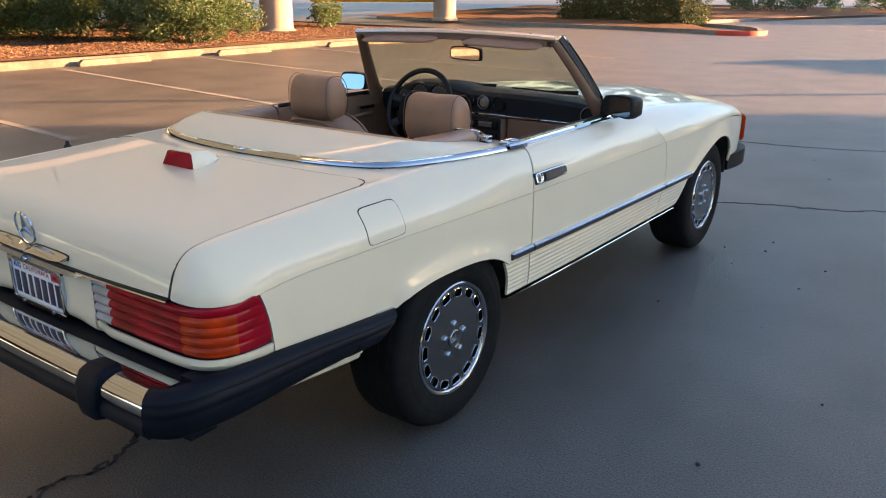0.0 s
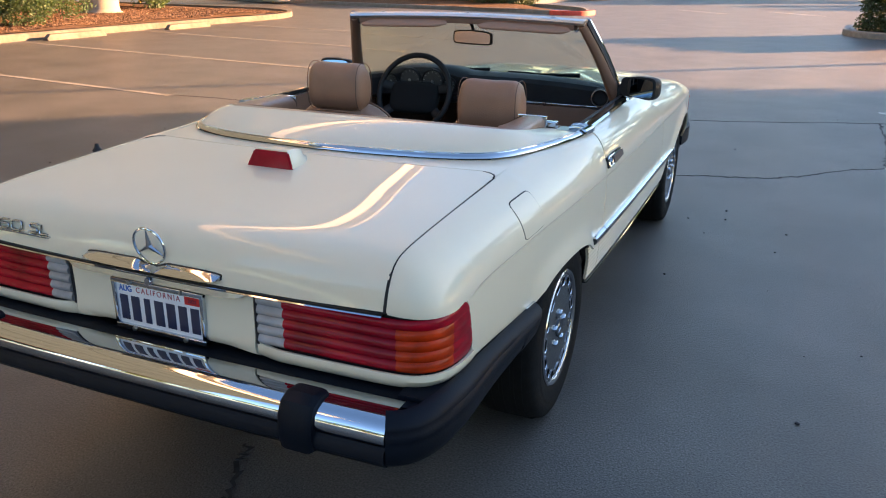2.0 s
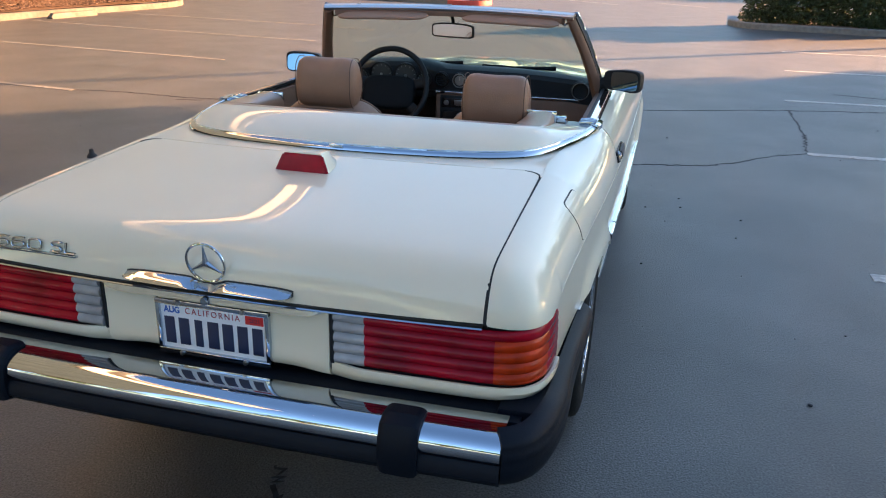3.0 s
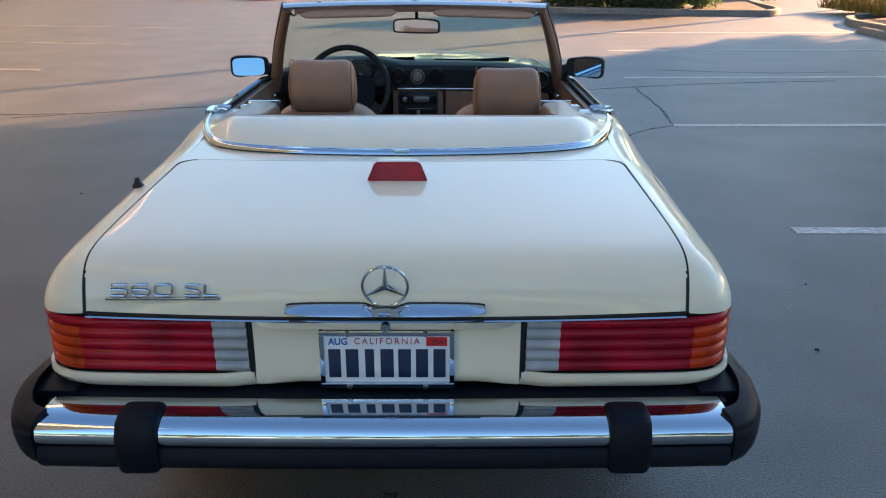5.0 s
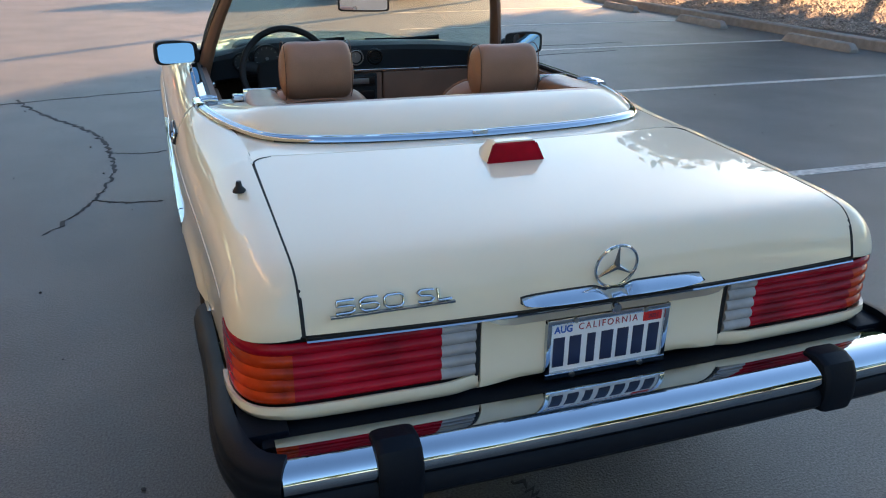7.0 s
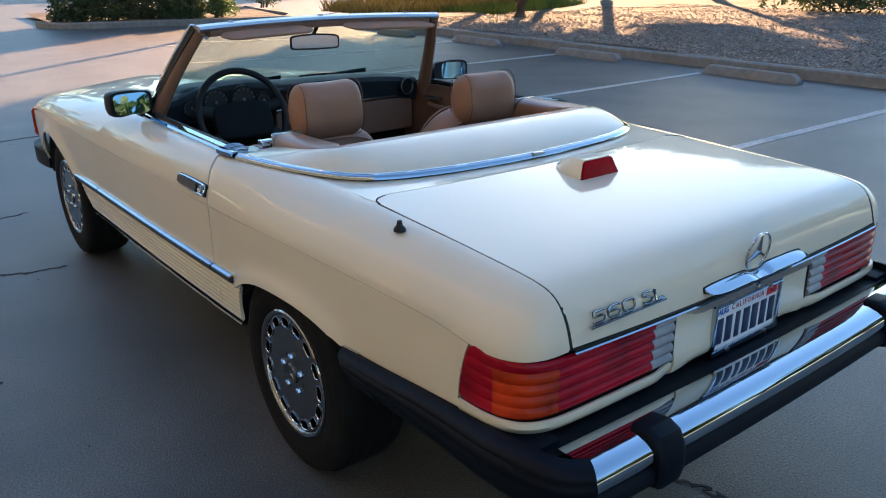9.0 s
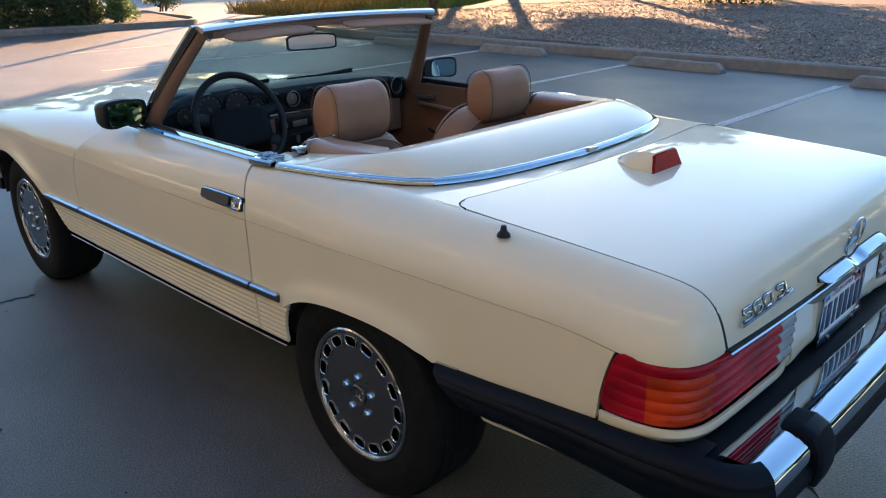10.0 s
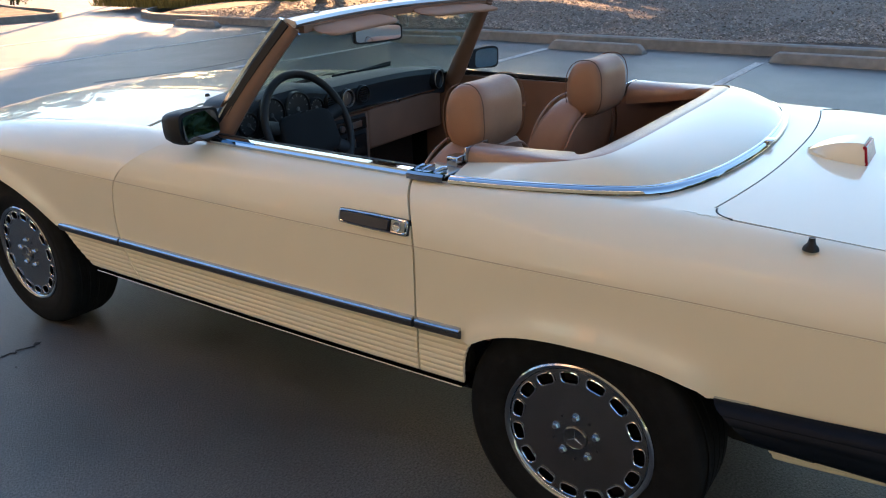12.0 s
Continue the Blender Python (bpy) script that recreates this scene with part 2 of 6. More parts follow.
def painted_line(a, b, width=0.10):
    a, b = np.array((*a, 0.0)), np.array((*b, 0.0))
    path = [a + (b - a) * t for t in np.linspace(0, 1, 6)]
    ob = part("parking_line", sweep(path, [(-width / 2, 0.0), (width / 2, 0.0), (width / 2, 0.004), (-width / 2, 0.004)]), FADED_WHITE if b[0] < -4 else WORN_WHITE, smooth=False)
    return tagged(ob, "worn white painted parking line on asphalt", "parking line", "parking lines", "structure")


for a, b in (
    ((2.11, 1.66), (7.70, 1.62)), ((2.25, 4.56), (7.95, 4.64)), ((2.45, 7.53), (8.20, 7.68)), ((2.85, 10.60), (8.45, 10.72)), ((3.2, 13.7), (8.7, 13.8)), ((2.0, -1.30), (7.45, -1.42)),
    ((-12.80, 2.55), (-5.40, 2.08)), ((-12.80, 5.90), (-5.40, 5.02)), ((-12.80, 9.20), (-5.35, 8.20)), ((-12.85, 12.75), (-5.35, 11.45)), ((-12.9, 16.0), (-5.3, 14.7)),
    ((-3.0, 33.0), (-0.8, 30.4)), ((0.6, 33.4), (2.6, 30.8)),
):
    painted_line(a, b)


def crack(points, width=0.012, seed=1):
    rnd = random.Random(seed)
    pts = line3([(x, y, 0) for x, y in points], 14 * (len(points) - 1) + 1)
    rows = []
    for q in pts:
        w = width * rnd.uniform(0.35, 1.3) / 2
        c = q + (rnd.uniform(-0.02, 0.02), rnd.uniform(-0.02, 0.02), 0)
        rows.append([(c[0] - w, c[1] - w, 0.0), (c[0] - w, c[1] - w, 0.0025), (c[0] + w, c[1] + w, 0.0025), (c[0] + w, c[1] + w, 0.0)])
    ob = part("asphalt_crack", skin(np.array(rows), True, True), TAR, smooth=False)
    return tagged(ob, "thin dark crack in the asphalt", "crack", "asphalt cracks", "structure")


crack([(-4.0, 4.9), (-2.0, 5.6), (0.03, 6.05), (0.87, 6.22), (2.13, 6.70), (3.4, 7.06), (5.0, 7.3)], 0.03, 1)
crack([(0.6, 3.55), (0.87, 3.68), (1.28, 3.80), (1.64, 4.02), (2.0, 4.42), (2.23, 4.56)], 0.022, 2)
crack([(2.23, 4.56), (2.30, 5.0), (2.36, 5.6), (2.38, 6.1), (2.40, 6.75)], 0.018, 3)
crack([(-0.03, -0.62), (0.02, -0.75), (0.07, -0.85), (0.05, -1.0), (0.06, -1.15), (0.10, -1.5)], 0.011, 4)
crack([(-2.2, 5.7), (-1.88, 4.95), (-1.62, 4.49), (-1.49, 4.23), (-1.31, 3.61), (-1.26, 2.95), (-1.33, 2.41), (-1.42, 2.13), (-1.51, 1.90)], 0.022, 5)
crack([(-1.33, 2.41), (-1.18, 2.31), (-0.96, 2.28)], 0.011, 6)
crack([(-1.30, 3.50), (-1.10, 3.42), (-0.92, 3.44)], 0.008, 9)
crack([(-5.4, 5.04), (-4.69, 5.12), (-4.04, 5.07), (-3.6, 5.1)], 0.018, 10)
crack([(3.1, 8.3), (4.3, 8.0), (5.6, 8.1)], 0.012, 8)
# loose grit and small dark specks on the asphalt
grit = bmesh.new()
rnd = random.Random(5)
for _ in range(110):
    x, y = rnd.uniform(-4.5, 4.5), rnd.uniform(-1.5, 7)
    if abs(x) < 0.95 and -1.2 < y < 3.4:
        continue
    r = rnd.uniform(0.003, 0.008)
    bmesh.ops.create_icosphere(grit, subdivisions=1, radius=r, matrix=pose(x, y, r * 0.5, 0, 0, rnd.uniform(0, 90)) @ Matrix.Diagonal((1, rnd.uniform(0.6, 1.4), 0.7, 1)))
pale = bmesh.new()
for _ in range(130):
    x, y = rnd.uniform(-4, 4), rnd.uniform(-2, 5)
    if abs(x) < 0.9 and -1.1 < y < 3.3:
        continue
    r = rnd.uniform(0.0015, 0.004)
    bmesh.ops.create_icosphere(pale, subdivisions=1, radius=r, matrix=pose(x, y, r * 0.5, 0, 0, rnd.uniform(0, 90)))
tagged(part("pale_grit", pale, CONCRETE), "tiny pale stones scattered on the asphalt", "grit", kind="stuff")
tagged(part("grit", grit, TAR), "small loose grit scattered on the asphalt", "grit", kind="stuff")


def wheel_stop(x, y, turn, length=1.45):
    sec = [(-0.085, 0.0), (-0.085, 0.03), (-0.055, 0.115), (-0.035, 0.125), (0.035, 0.125), (0.055, 0.115), (0.085, 0.03), (0.085, 0.0)]
    rows = []
    for t, k in ((-1, 0.35), (-0.93, 0.80), (-0.88, 1.0), (0.88, 1.0), (0.93, 0.80), (1, 0.35)):
        rows.append([(a, t * length / 2, b * k) for a, b in sec])
    ob = part("wheel_stop", skin(np.array(rows), True, True), CONCRETE, angle=30)
    ob.matrix_basis = pose(x, y, 0, 0, 0, turn)
    return tagged(ob, "grey precast concrete wheel stop on the asphalt", "wheel stop", "wheel stops")


first = wheel_stop(7.78, 0.80, -4)
for x, y in ((7.98, 3.88), (8.16, 6.94), (8.36, 10.0), (8.56, 13.1)):
    copy_thing(first, pose(x, y, 0, 0, 0, -4))
first = wheel_stop(-12.82, 3.9, 1, 1.6)
first.data.materials[0] = DUSTY_CONCRETE
for y in (7.15, 10.5, 14.1):
    copy_thing(first, pose(-12.82, y, 0, 0, 0, 1))


def kerb(points, name="kerb", mat=None, width=0.15, height=0.15):
    pts = line3([(x, y, 0) for x, y in points], 12 * (len(points) - 1) + 1)
    w = width
    ob = part(name, sweep(pts, [(0, 0), (0, height - 0.02), (0.02, height), (w, height), (w, 0)]), mat or CONCRETE, angle=30)
    return tagged(ob, "pale concrete kerb round a planting bed", "kerb", kind="structure")


def bed(points, mat, z, label, bump=0.05, n=40):
    """A planting bed: a filled outline as a gently uneven sheet."""
    xs, ys_ = [q[0] for q in points], [q[1] for q in points]
    bm = bmesh.new()
    grid = {}
    nx, ny = n, n
    for i in range(nx + 1):
        for j in range(ny + 1):
            u, v = i / nx, j / ny
            a = np.array(points[0]) * (1 - u) + np.array(points[1]) * u
            b = np.array(points[3]) * (1 - u) + np.array(points[2]) * u
            q = a * (1 - v) + b * v
            h = z + bump * noise.noise((q[0] * 0.6, q[1] * 0.6, 0)) + bump * 0.4 * noise.noise((q[0] * 2.1, q[1] * 2.1, 3))
            edge = min(u, 1 - u, v, 1 - v)
            grid[i, j] = bm.verts.new((q[0], q[1], h if edge > 0.01 else z - 0.02))
    for i in range(nx):
        for j in range(ny):
            bm.faces.new((grid[i, j], grid[i + 1, j], grid[i + 1, j + 1], grid[i, j + 1]))
    return tagged(part("planting_bed", bm, mat), label, "planting bed", kind="structure")


# beds: right-hand strip along the bays, left-hand strip, far island, island with the hedge
kerb([(9.15, 15.3), (9.0, 12.0), (8.78, 9.0), (8.56, 6.0), (8.38, 3.0), (8.22, 0.0), (7.9, -4.5), (7.5, -10)][::-1])
kerb([(9.15, 15.3), (9.7, 16.6), (11.2, 17.8), (14, 20), (18, 26)])
bed([(7.75, -10), (36, -12), (44, 40), (9.25, 15.4)], SOIL, 0.14, "dry tan soil bed covered with bark chips", 0.06, 60)
kerb([(-13.0, -14), (-13.0, 0), (-13.05, 8), (-13.2, 16), (-13.5, 19.8), (-14.6, 21.2), (-19, 22.2), (-26, 23.0)][::-1], mat=DUSTY_CONCRETE)
bed([(-13.15, -14), (-13.75, 20.2), (-30, 23), (-30, -14)], MULCH, 0.16, "red-brown wood mulch bed", 0.08, 50)
kerb([(-6.0, 26.0), (-9.5, 27.0), (-13.5, 27.6), (-18, 28.6), (-26, 30.5)])
kerb([(-5.35, 27.0), (-6.0, 29.0), (-8.2, 31.5), (-11.0, 32.8)][::-1])
bed([(-6.2, 26.2), (-27, 30.7), (-34, 60), (-11.5, 34)], MULCH, 0.15, "red-brown mulch island beside the driveway", 0.08, 40)
red = part("red_kerb", sweep(line3([(-6.55, 26.13, 0), (-6.2, 26.02, 0), (-5.75, 26.0, 0), (-5.42, 26.3, 0), (-5.32, 27.0, 0)], 21), [(-0.005, 0), (-0.005, 0.135), (0.018, 0.156), (0.155, 0.156), (0.155, 0)]), RED_PAINT, angle=30)
tagged(red, "red painted kerb end lettered in worn white", "kerb", kind="structure")
kerb([(-11.2, 33.0), (-10.3, 35.2), (-8.3, 43.6), (-5.2, 52.3), (-1.0, 64.0)][::-1])
bed([(-10.6, 35.0), (-1.3, 64.0), (-22, 80), (-36, 62)], MULCH, 0.15, "distant mulch bed beyond the driveway", 0.06, 30)
kerb([(2.7, 20.9), (2.85, 20.1), (3.3, 19.6), (5.0, 19.05), (6.5, 18.7), (8.6, 18.4)][::-1])
kerb([(8.6, 18.4), (9.1, 19.0), (9.6, 20.8), (10.2, 24.5)][::-1])
bed([(2.95, 20.0), (8.7, 18.6), (10.2, 25), (3.4, 26)], SOIL, 0.13, "dry soil island with a hedge", 0.05, 24)
def chips(name, mat, n, spot, size, label, seed, flat=0.5):
    rnd = random.Random(seed)
    verts, faces = [], []
    for _ in range(n):
        x, y, z = spot(rnd)
        s = size * rnd.uniform(0.5, 1.6)
        m = pose(x, y, z + s * 0.15, rnd.uniform(-35, 35), rnd.uniform(-35, 35), rnd.uniform(0, 360))
        k = len(verts)
        l, w, h = s, s * rnd.uniform(0.25, 0.7), s * 0.12
        for c in ((-l, -w, -h), (l, -w, -h), (l * 0.8, w, -h), (-l * 0.9, w, -h), (-l * 0.8, -w, h), (l * 0.9, -w, h), (l * 0.7, w, h), (-l, w, h)):
            verts.append(m @ Vector(c))
        faces += [(k + 4, k + 5, k + 6, k + 7), (k, k + 1, k + 5, k + 4), (k + 1, k + 2, k + 6, k + 5), (k + 2, k + 3, k + 7, k + 6), (k + 3, k, k + 4, k + 7)]
    me = bpy.data.meshes.new(name)
    me.from_pydata(verts, [], faces)
    me.materials.append(mat)
    return tagged(new(name, me), label, "chips", kind="stuff")


def right_spot(rnd):
    y = rnd.uniform(-2, 15)
    x = 8.45 + 0.06 * y + rnd.random() ** 1.9 * 12
    return x, y, 0.15 + 0.06 * noise.noise((x * 0.6, y * 0.6, 0))


def left_spot(rnd):
    y = rnd.uniform(2, 20)
    x = -13.8 - rnd.random() ** 1.4 * 9
    return x, y, 0.17 + 0.08 * noise.noise((x * 0.6, y * 0.6, 0))


chips("bark_chips", CHIP, 42000, right_spot, 0.016, "loose tan bark chips and dry leaves on soil", 11)
chips("mulch_chips", MULCH_CHIP, 26000, left_spot, 0.022, "loose red-brown mulch chips", 12)


def leaves(n, clumps, size, seed, shell=0.55):
    """Folded leaves in and on clumps (centre, radii): points and faces."""
    rnd = random.Random(seed)
    verts, faces = [], []
    weights = [r[0] * r[1] * r[2] for _, r in clumps]
    for _ in range(n):
        (c, r) = rnd.choices(clumps, weights)[0]
        d = Vector((rnd.gauss(0, 1), rnd.gauss(0, 1), rnd.gauss(0, 1))).normalized()
        k = (shell + (1 - shell) * rnd.random()) * rnd.uniform(0.86, 1.08)
        q = Vector((c[0] + d.x * r[0] * k, c[1] + d.y * r[1] * k, c[2] + d.z * r[2] * k))
        if q.z < 0.06:
            continue
        s = size * rnd.uniform(0.6, 1.4)
        m = Matrix.Translation(q) @ Euler((rnd.uniform(0, 6.3), rnd.uniform(0, 6.3), rnd.uniform(0, 6.3))).to_matrix().to_4x4()
        k = len(verts)
        for a in ((0, -s, 0), (s * 0.42, -s * 0.1, s * 0.12), (0, s, 0), (-s * 0.42, -s * 0.1, s * 0.12)):
            verts.append(m @ Vector(a))
        faces += [(k, k + 1, k + 2), (k, k + 2, k + 3)]
    return verts, faces


def leaf_part(name, n, clumps, size, mat, parent, seed, shell=0.55):
    v, f = leaves(n, clumps, size, seed, shell)
    me = bpy.data.meshes.new(name)
    me.from_pydata(v, [], f)
    me.materials.append(mat)
    ob = new(name, me)
    ob.parent = parent
    return ob


def shrub(x, y, w, d, h, seed, mat, n=5000, size=0.045, label="dense green shrub in a mulch bed"):
    rnd = random.Random(seed)
    st = thing("shrub", (0, 0, 0), label, "shrub")
    clumps = []
    for _ in range(int(10 + w * d * 2)):
        a, b = rnd.uniform(-0.42, 0.42) * w, rnd.uniform(-0.42, 0.42) * d
        r = rnd.uniform(0.22, 0.38) * min(h, w, d)
        clumps.append(((x + a, y + b, 0.15 + rnd.uniform(0.25, 0.85) * h * (1 - 0.35 * (abs(a) / w + abs(b) / d))), (r * 1.15, r * 1.15, r)))
    leaf_part("foliage", n, clumps, size, mat, st, seed)
    for k in range(5):
        q = rnd.choice(clumps)[0]
        part("stem", tube([(x + rnd.uniform(-0.2, 0.2), y + rnd.uniform(-0.2, 0.2), 0.05), ((x + q[0]) / 2, (y + q[1]) / 2, 0.35), q], [0.03, 0.022, 0.008], 6), BARK, st)
    return st


shrub(-15.6, 11.0, 3.2, 3.0, 1.7, 21, LEAF, 36000, 0.04)
shrub(-20.0, 9.6, 4.4, 3.0, 1.8, 22, LEAF, 26000, 0.045)
shrub(-24.0, 12.0, 4.4, 3.0, 1.8, 36, LEAF, 16000, 0.055)
shrub(-22.5, 16.5, 3.4, 2.6, 1.6, 23, LEAF, 8000, 0.06)
shrub(-18.4, 18.8, 1.6, 1.4, 0.9, 24, LEAF, 2500, 0.05)
shrub(-14.0, 57.0, 4.0, 2.4, 1.5, 27, LEAF, 2500, 0.08)
shrub(-10.4, 57.5, 4.0, 2.4, 1.5, 28, LEAF, 2500, 0.08)
shrub(-6.6, 64.0, 4.0, 2.4, 1.5, 29, LEAF, 2500, 0.08)


def hedge(a, b, deep, h, seed, n, size, label):
    """A clipped hedge: close clumps filling a long box from a to b."""
    rnd = random.Random(seed)
    st = thing("hedge", (0, 0, 0), label, "hedge", "clipped hedges")
    a, b = np.array(a, float), np.array(b, float)
    along = (b - a) / np.linalg.norm(b - a)
    side = np.array((-along[1], along[0]))
    step = 0.42
    clumps = []
    for i in range(int(np.linalg.norm(b - a) / step) + 1):
        for j in range(max(2, int(deep / step))):
            for k in range(int(h / step)):
                q = a + along * (i * step + rnd.uniform(-0.08, 0.08)) + side * (j * step + 0.2 + rnd.uniform(-0.06, 0.06))
                r = rnd.uniform(0.27, 0.36)
                clumps.append(((q[0], q[1], 0.30 + k * step + rnd.uniform(-0.05, 0.05)), (r, r, r)))
    leaf_part("foliage", n, clumps, size, LEAF_DARK, st, seed, 0.3)
    for i in range(5):
        q = a + (b - a) * (i + 0.5) / 5 + side * deep / 2
        part("stem", tube([(q[0], q[1], 0.05), (q[0] + 0.05, q[1], 0.5), (q[0] - 0.05, q[1] + 0.1, h * 0.8)], [0.035, 0.025, 0.01], 6), BARK, st)
    return st


hedge_label = "clipped dark green hedge on a kerbed island"
hedge((3.2, 20.3), (6.6, 19.2), 1.6, 1.7, 31, 30000, 0.05, hedge_label)
hedge((-16.9, 33.6), (-9.3, 30.4), 2.0, 1.9, 25, 34000, 0.06, "clipped dark green hedge behind the driveway kerb")
shrub(7.1, 19.5, 0.9, 0.9, 0.8, 33, LEAF, 1600, 0.05, "small yellow-green shrub at a hedge's end")
shrub(11.0, 25.0, 1.2, 1.2, 1.0, 34, LEAF_DARK, 2200, 0.05, "small dark round shrub on bare soil")
shrub(20.5, 9.0, 4.5, 3.0, 1.8, 35, LEAF_DARK, 6000, 0.07, "dark shrub under a tree on dry soil")


def tree(x, y, h, crown, seed, trunk=0.20, n=14000, size=0.16, low=2.3, gaps=1.0):
    rnd = random.Random(seed)
    st = thing("tree", (0, 0, 0), "broad leafy tree with a dark trunk in dry soil", "tree", "lot trees")
    part("trunk", tube([(x, y, 0.0), (x + 0.03, y, 0.6), (x - 0.04, y + 0.05, low), (x + 0.1, y, low + 1.2), (x, y, h * 0.8)], [trunk * 1.35, trunk * 1.05, trunk * 0.9, trunk * 0.65, 0.04], 12), BARK, st)
    clumps = []
    for k in range(int(34 * gaps)):
        a = rnd.uniform(0, 6.283)
        r = crown * math.sqrt(rnd.random()) * 0.88
        z = rnd.uniform(low + 0.4, h)
        z = low + 0.5 + (z - low - 0.5) * (1 - 0.45 * (r / crown) ** 2)
        s = rnd.uniform(0.75, 1.25)
        clumps.append(((x + r * math.cos(a), y + r * math.sin(a), z), (s * 1.15, s * 1.15, s * 0.8)))
    for k in range(8):
        q = clumps[k][0]
        z0 = low + rnd.uniform(-0.2, 1.4)
        part("limb", tube([(x, y, z0), ((x + q[0]) / 2, (y + q[1]) / 2, (z0 + q[2]) / 2 + 0.2), q], [trunk * 0.5, trunk * 0.32, 0.025], 7), BARK, st)
    leaf_part("crown", n, clumps, size, LEAF, st, seed, 0.25)
    return st


tree(12.9, 13.6, 6.0, 3.8, 41, low=2.7)
# trees towards the sun, crowns out of view, placed to shade car and bays
for k, (x, y, h, r) in enumerate(((20.6, 21.9, 8.4, 3.4), (22.8, 19.3, 8.4, 3.2), (21.3, 20.4, 8.6, 2.7), (25.5, 16.4, 7.8, 3.4), (28.0, 13.4, 7.6, 3.4))):
    tree(x, y, h, r, 42 + k, 0.24, 17000, 0.17, (3.6, 4.1, 4.75)[k] if k < 3 else 3.2)

# tall trees far beyond the lot, out of view, added to darken bonnet reflections
for k, (x, y, h) in enumerate(((22, 94, 22), (33, 90, 21), (43, 85, 17), (52, 79, 14), (60, 73, 15), (68, 66, 16), (76, 57, 14))):
    tree(x, y, h, 7.0, 90 + k, 0.4, 5000 if h < 17 else 9000, 0.55, 1.5, 1.0 if h < 17 else 1.8)
for k, (x, y) in enumerate(((-33, 88), (-22, 92), (-11, 95), (0, 97), (11, 96))):
    tree(x, y, 17.0 + 2 * (k % 3), 7.5, 140 + k, 0.4, 8000, 0.6, 1.5, 1.7)

# dense unseen tree line ahead of the car, added to block low sky glow
for k, (x, y) in enumerate(((30, 64), (36, 60), (42, 56), (48, 51), (54, 46))):
    tree(x, y, 8.6 + k % 2, 5.0, 120 + k, 0.3, 9000, 0.42, 0.9)

# trees at the back of the lot, behind the camera's way
for k in range(9):
    tree(-26 + 7.0 * k, -34 - 3 * (k % 2), 8.0 + (k % 3), 4.2, 60 + k, 0.24, 4000, 0.34, 1.8)

for k, (x, y) in enumerate(((29, -11), (27, -16), (23, -20), (18.5, -23), (13.5, -26))):
    tree(x, y, 9.5 + (k % 2), 4.4, 100 + k, 0.26, 6000, 0.32, 1.6)

# grass tufts behind the kerb
def blades(name, mat, n, spot, h, label, seed):
    rnd = random.Random(seed)
    verts, faces = [], []
    for _ in range(n):
        x, y = spot(rnd)
        a, l, w = rnd.uniform(0, 6.283), h * rnd.uniform(0.5, 1.5), 0.012
        c, s = math.cos(a), math.sin(a)
        k = len(verts)
        b = rnd.uniform(0.1, 0.6) * l
        z = 0.12
        verts += [(x - w * c, y - w * s, z), (x + w * c, y + w * s, z), (x + b * s * 0.4, y - b * c * 0.4, z + l * 0.6), (x + b * s, y - b * c, z + l)]
        faces += [(k, k + 1, k + 2), (k, k + 2, k + 3)]
    me = bpy.data.meshes.new(name)
    me.from_pydata(verts, [], faces)
    me.materials.append(mat)
    return tagged(new(name, me), label, "grass", kind="stuff")


def dry_spot(rnd):
    u, v = rnd.random(), rnd.random()
    return 10.6 + 6 * u, 16.6 + 1.2 * u + 3.5 * v


def green_spot(rnd):
    u, v = rnd.random(), rnd.random()
    return 13.0 + 6.5 * u, 14.6 + 2.6 * u + 2.8 * v


blades("dry_grass", GRASS, 9000, dry_spot, 0.28, "tall dry yellow grass tufts", 51)
blades("green_grass", GRASS_GREEN, 9000, green_spot, 0.16, "short yellow-green grass", 52)

# round columns, barrier rail, building
for x, y in ((-17.6, 15.9), (-20.0, 28.4), (-15.5, 3.6)):
    ob = part("column", moved(lathe([(0.0, 0.0), (0.60, 0.0), (0.60, 0.10), (0.54, 0.14), (0.52, 0.2), (0.52, 3.6), (0.58, 3.7), (0.0, 3.7)], 32, "z"), pose(x, y, 0.1)), STUCCO)
    tagged(ob, "thick round beige stucco column in the mulch bed", "column", "stucco columns")
rail = thing("barrier_rail", (0, 0, 0), "yellow painted barrier rail beyond the beds", "barrier")
part("beam", tube([(-25.5, 25.2, 1.0), (-23, 27.2, 1.0), (-20.4, 29.4, 1.0)], 0.10, 10), YELLOW, rail)
for x, y in ((-25.2, 25.45), (-20.7, 29.15)):
    part("post", tube([(x, y, 0.0), (x, y, 1.0)], 0.06, 10), YELLOW, rail)
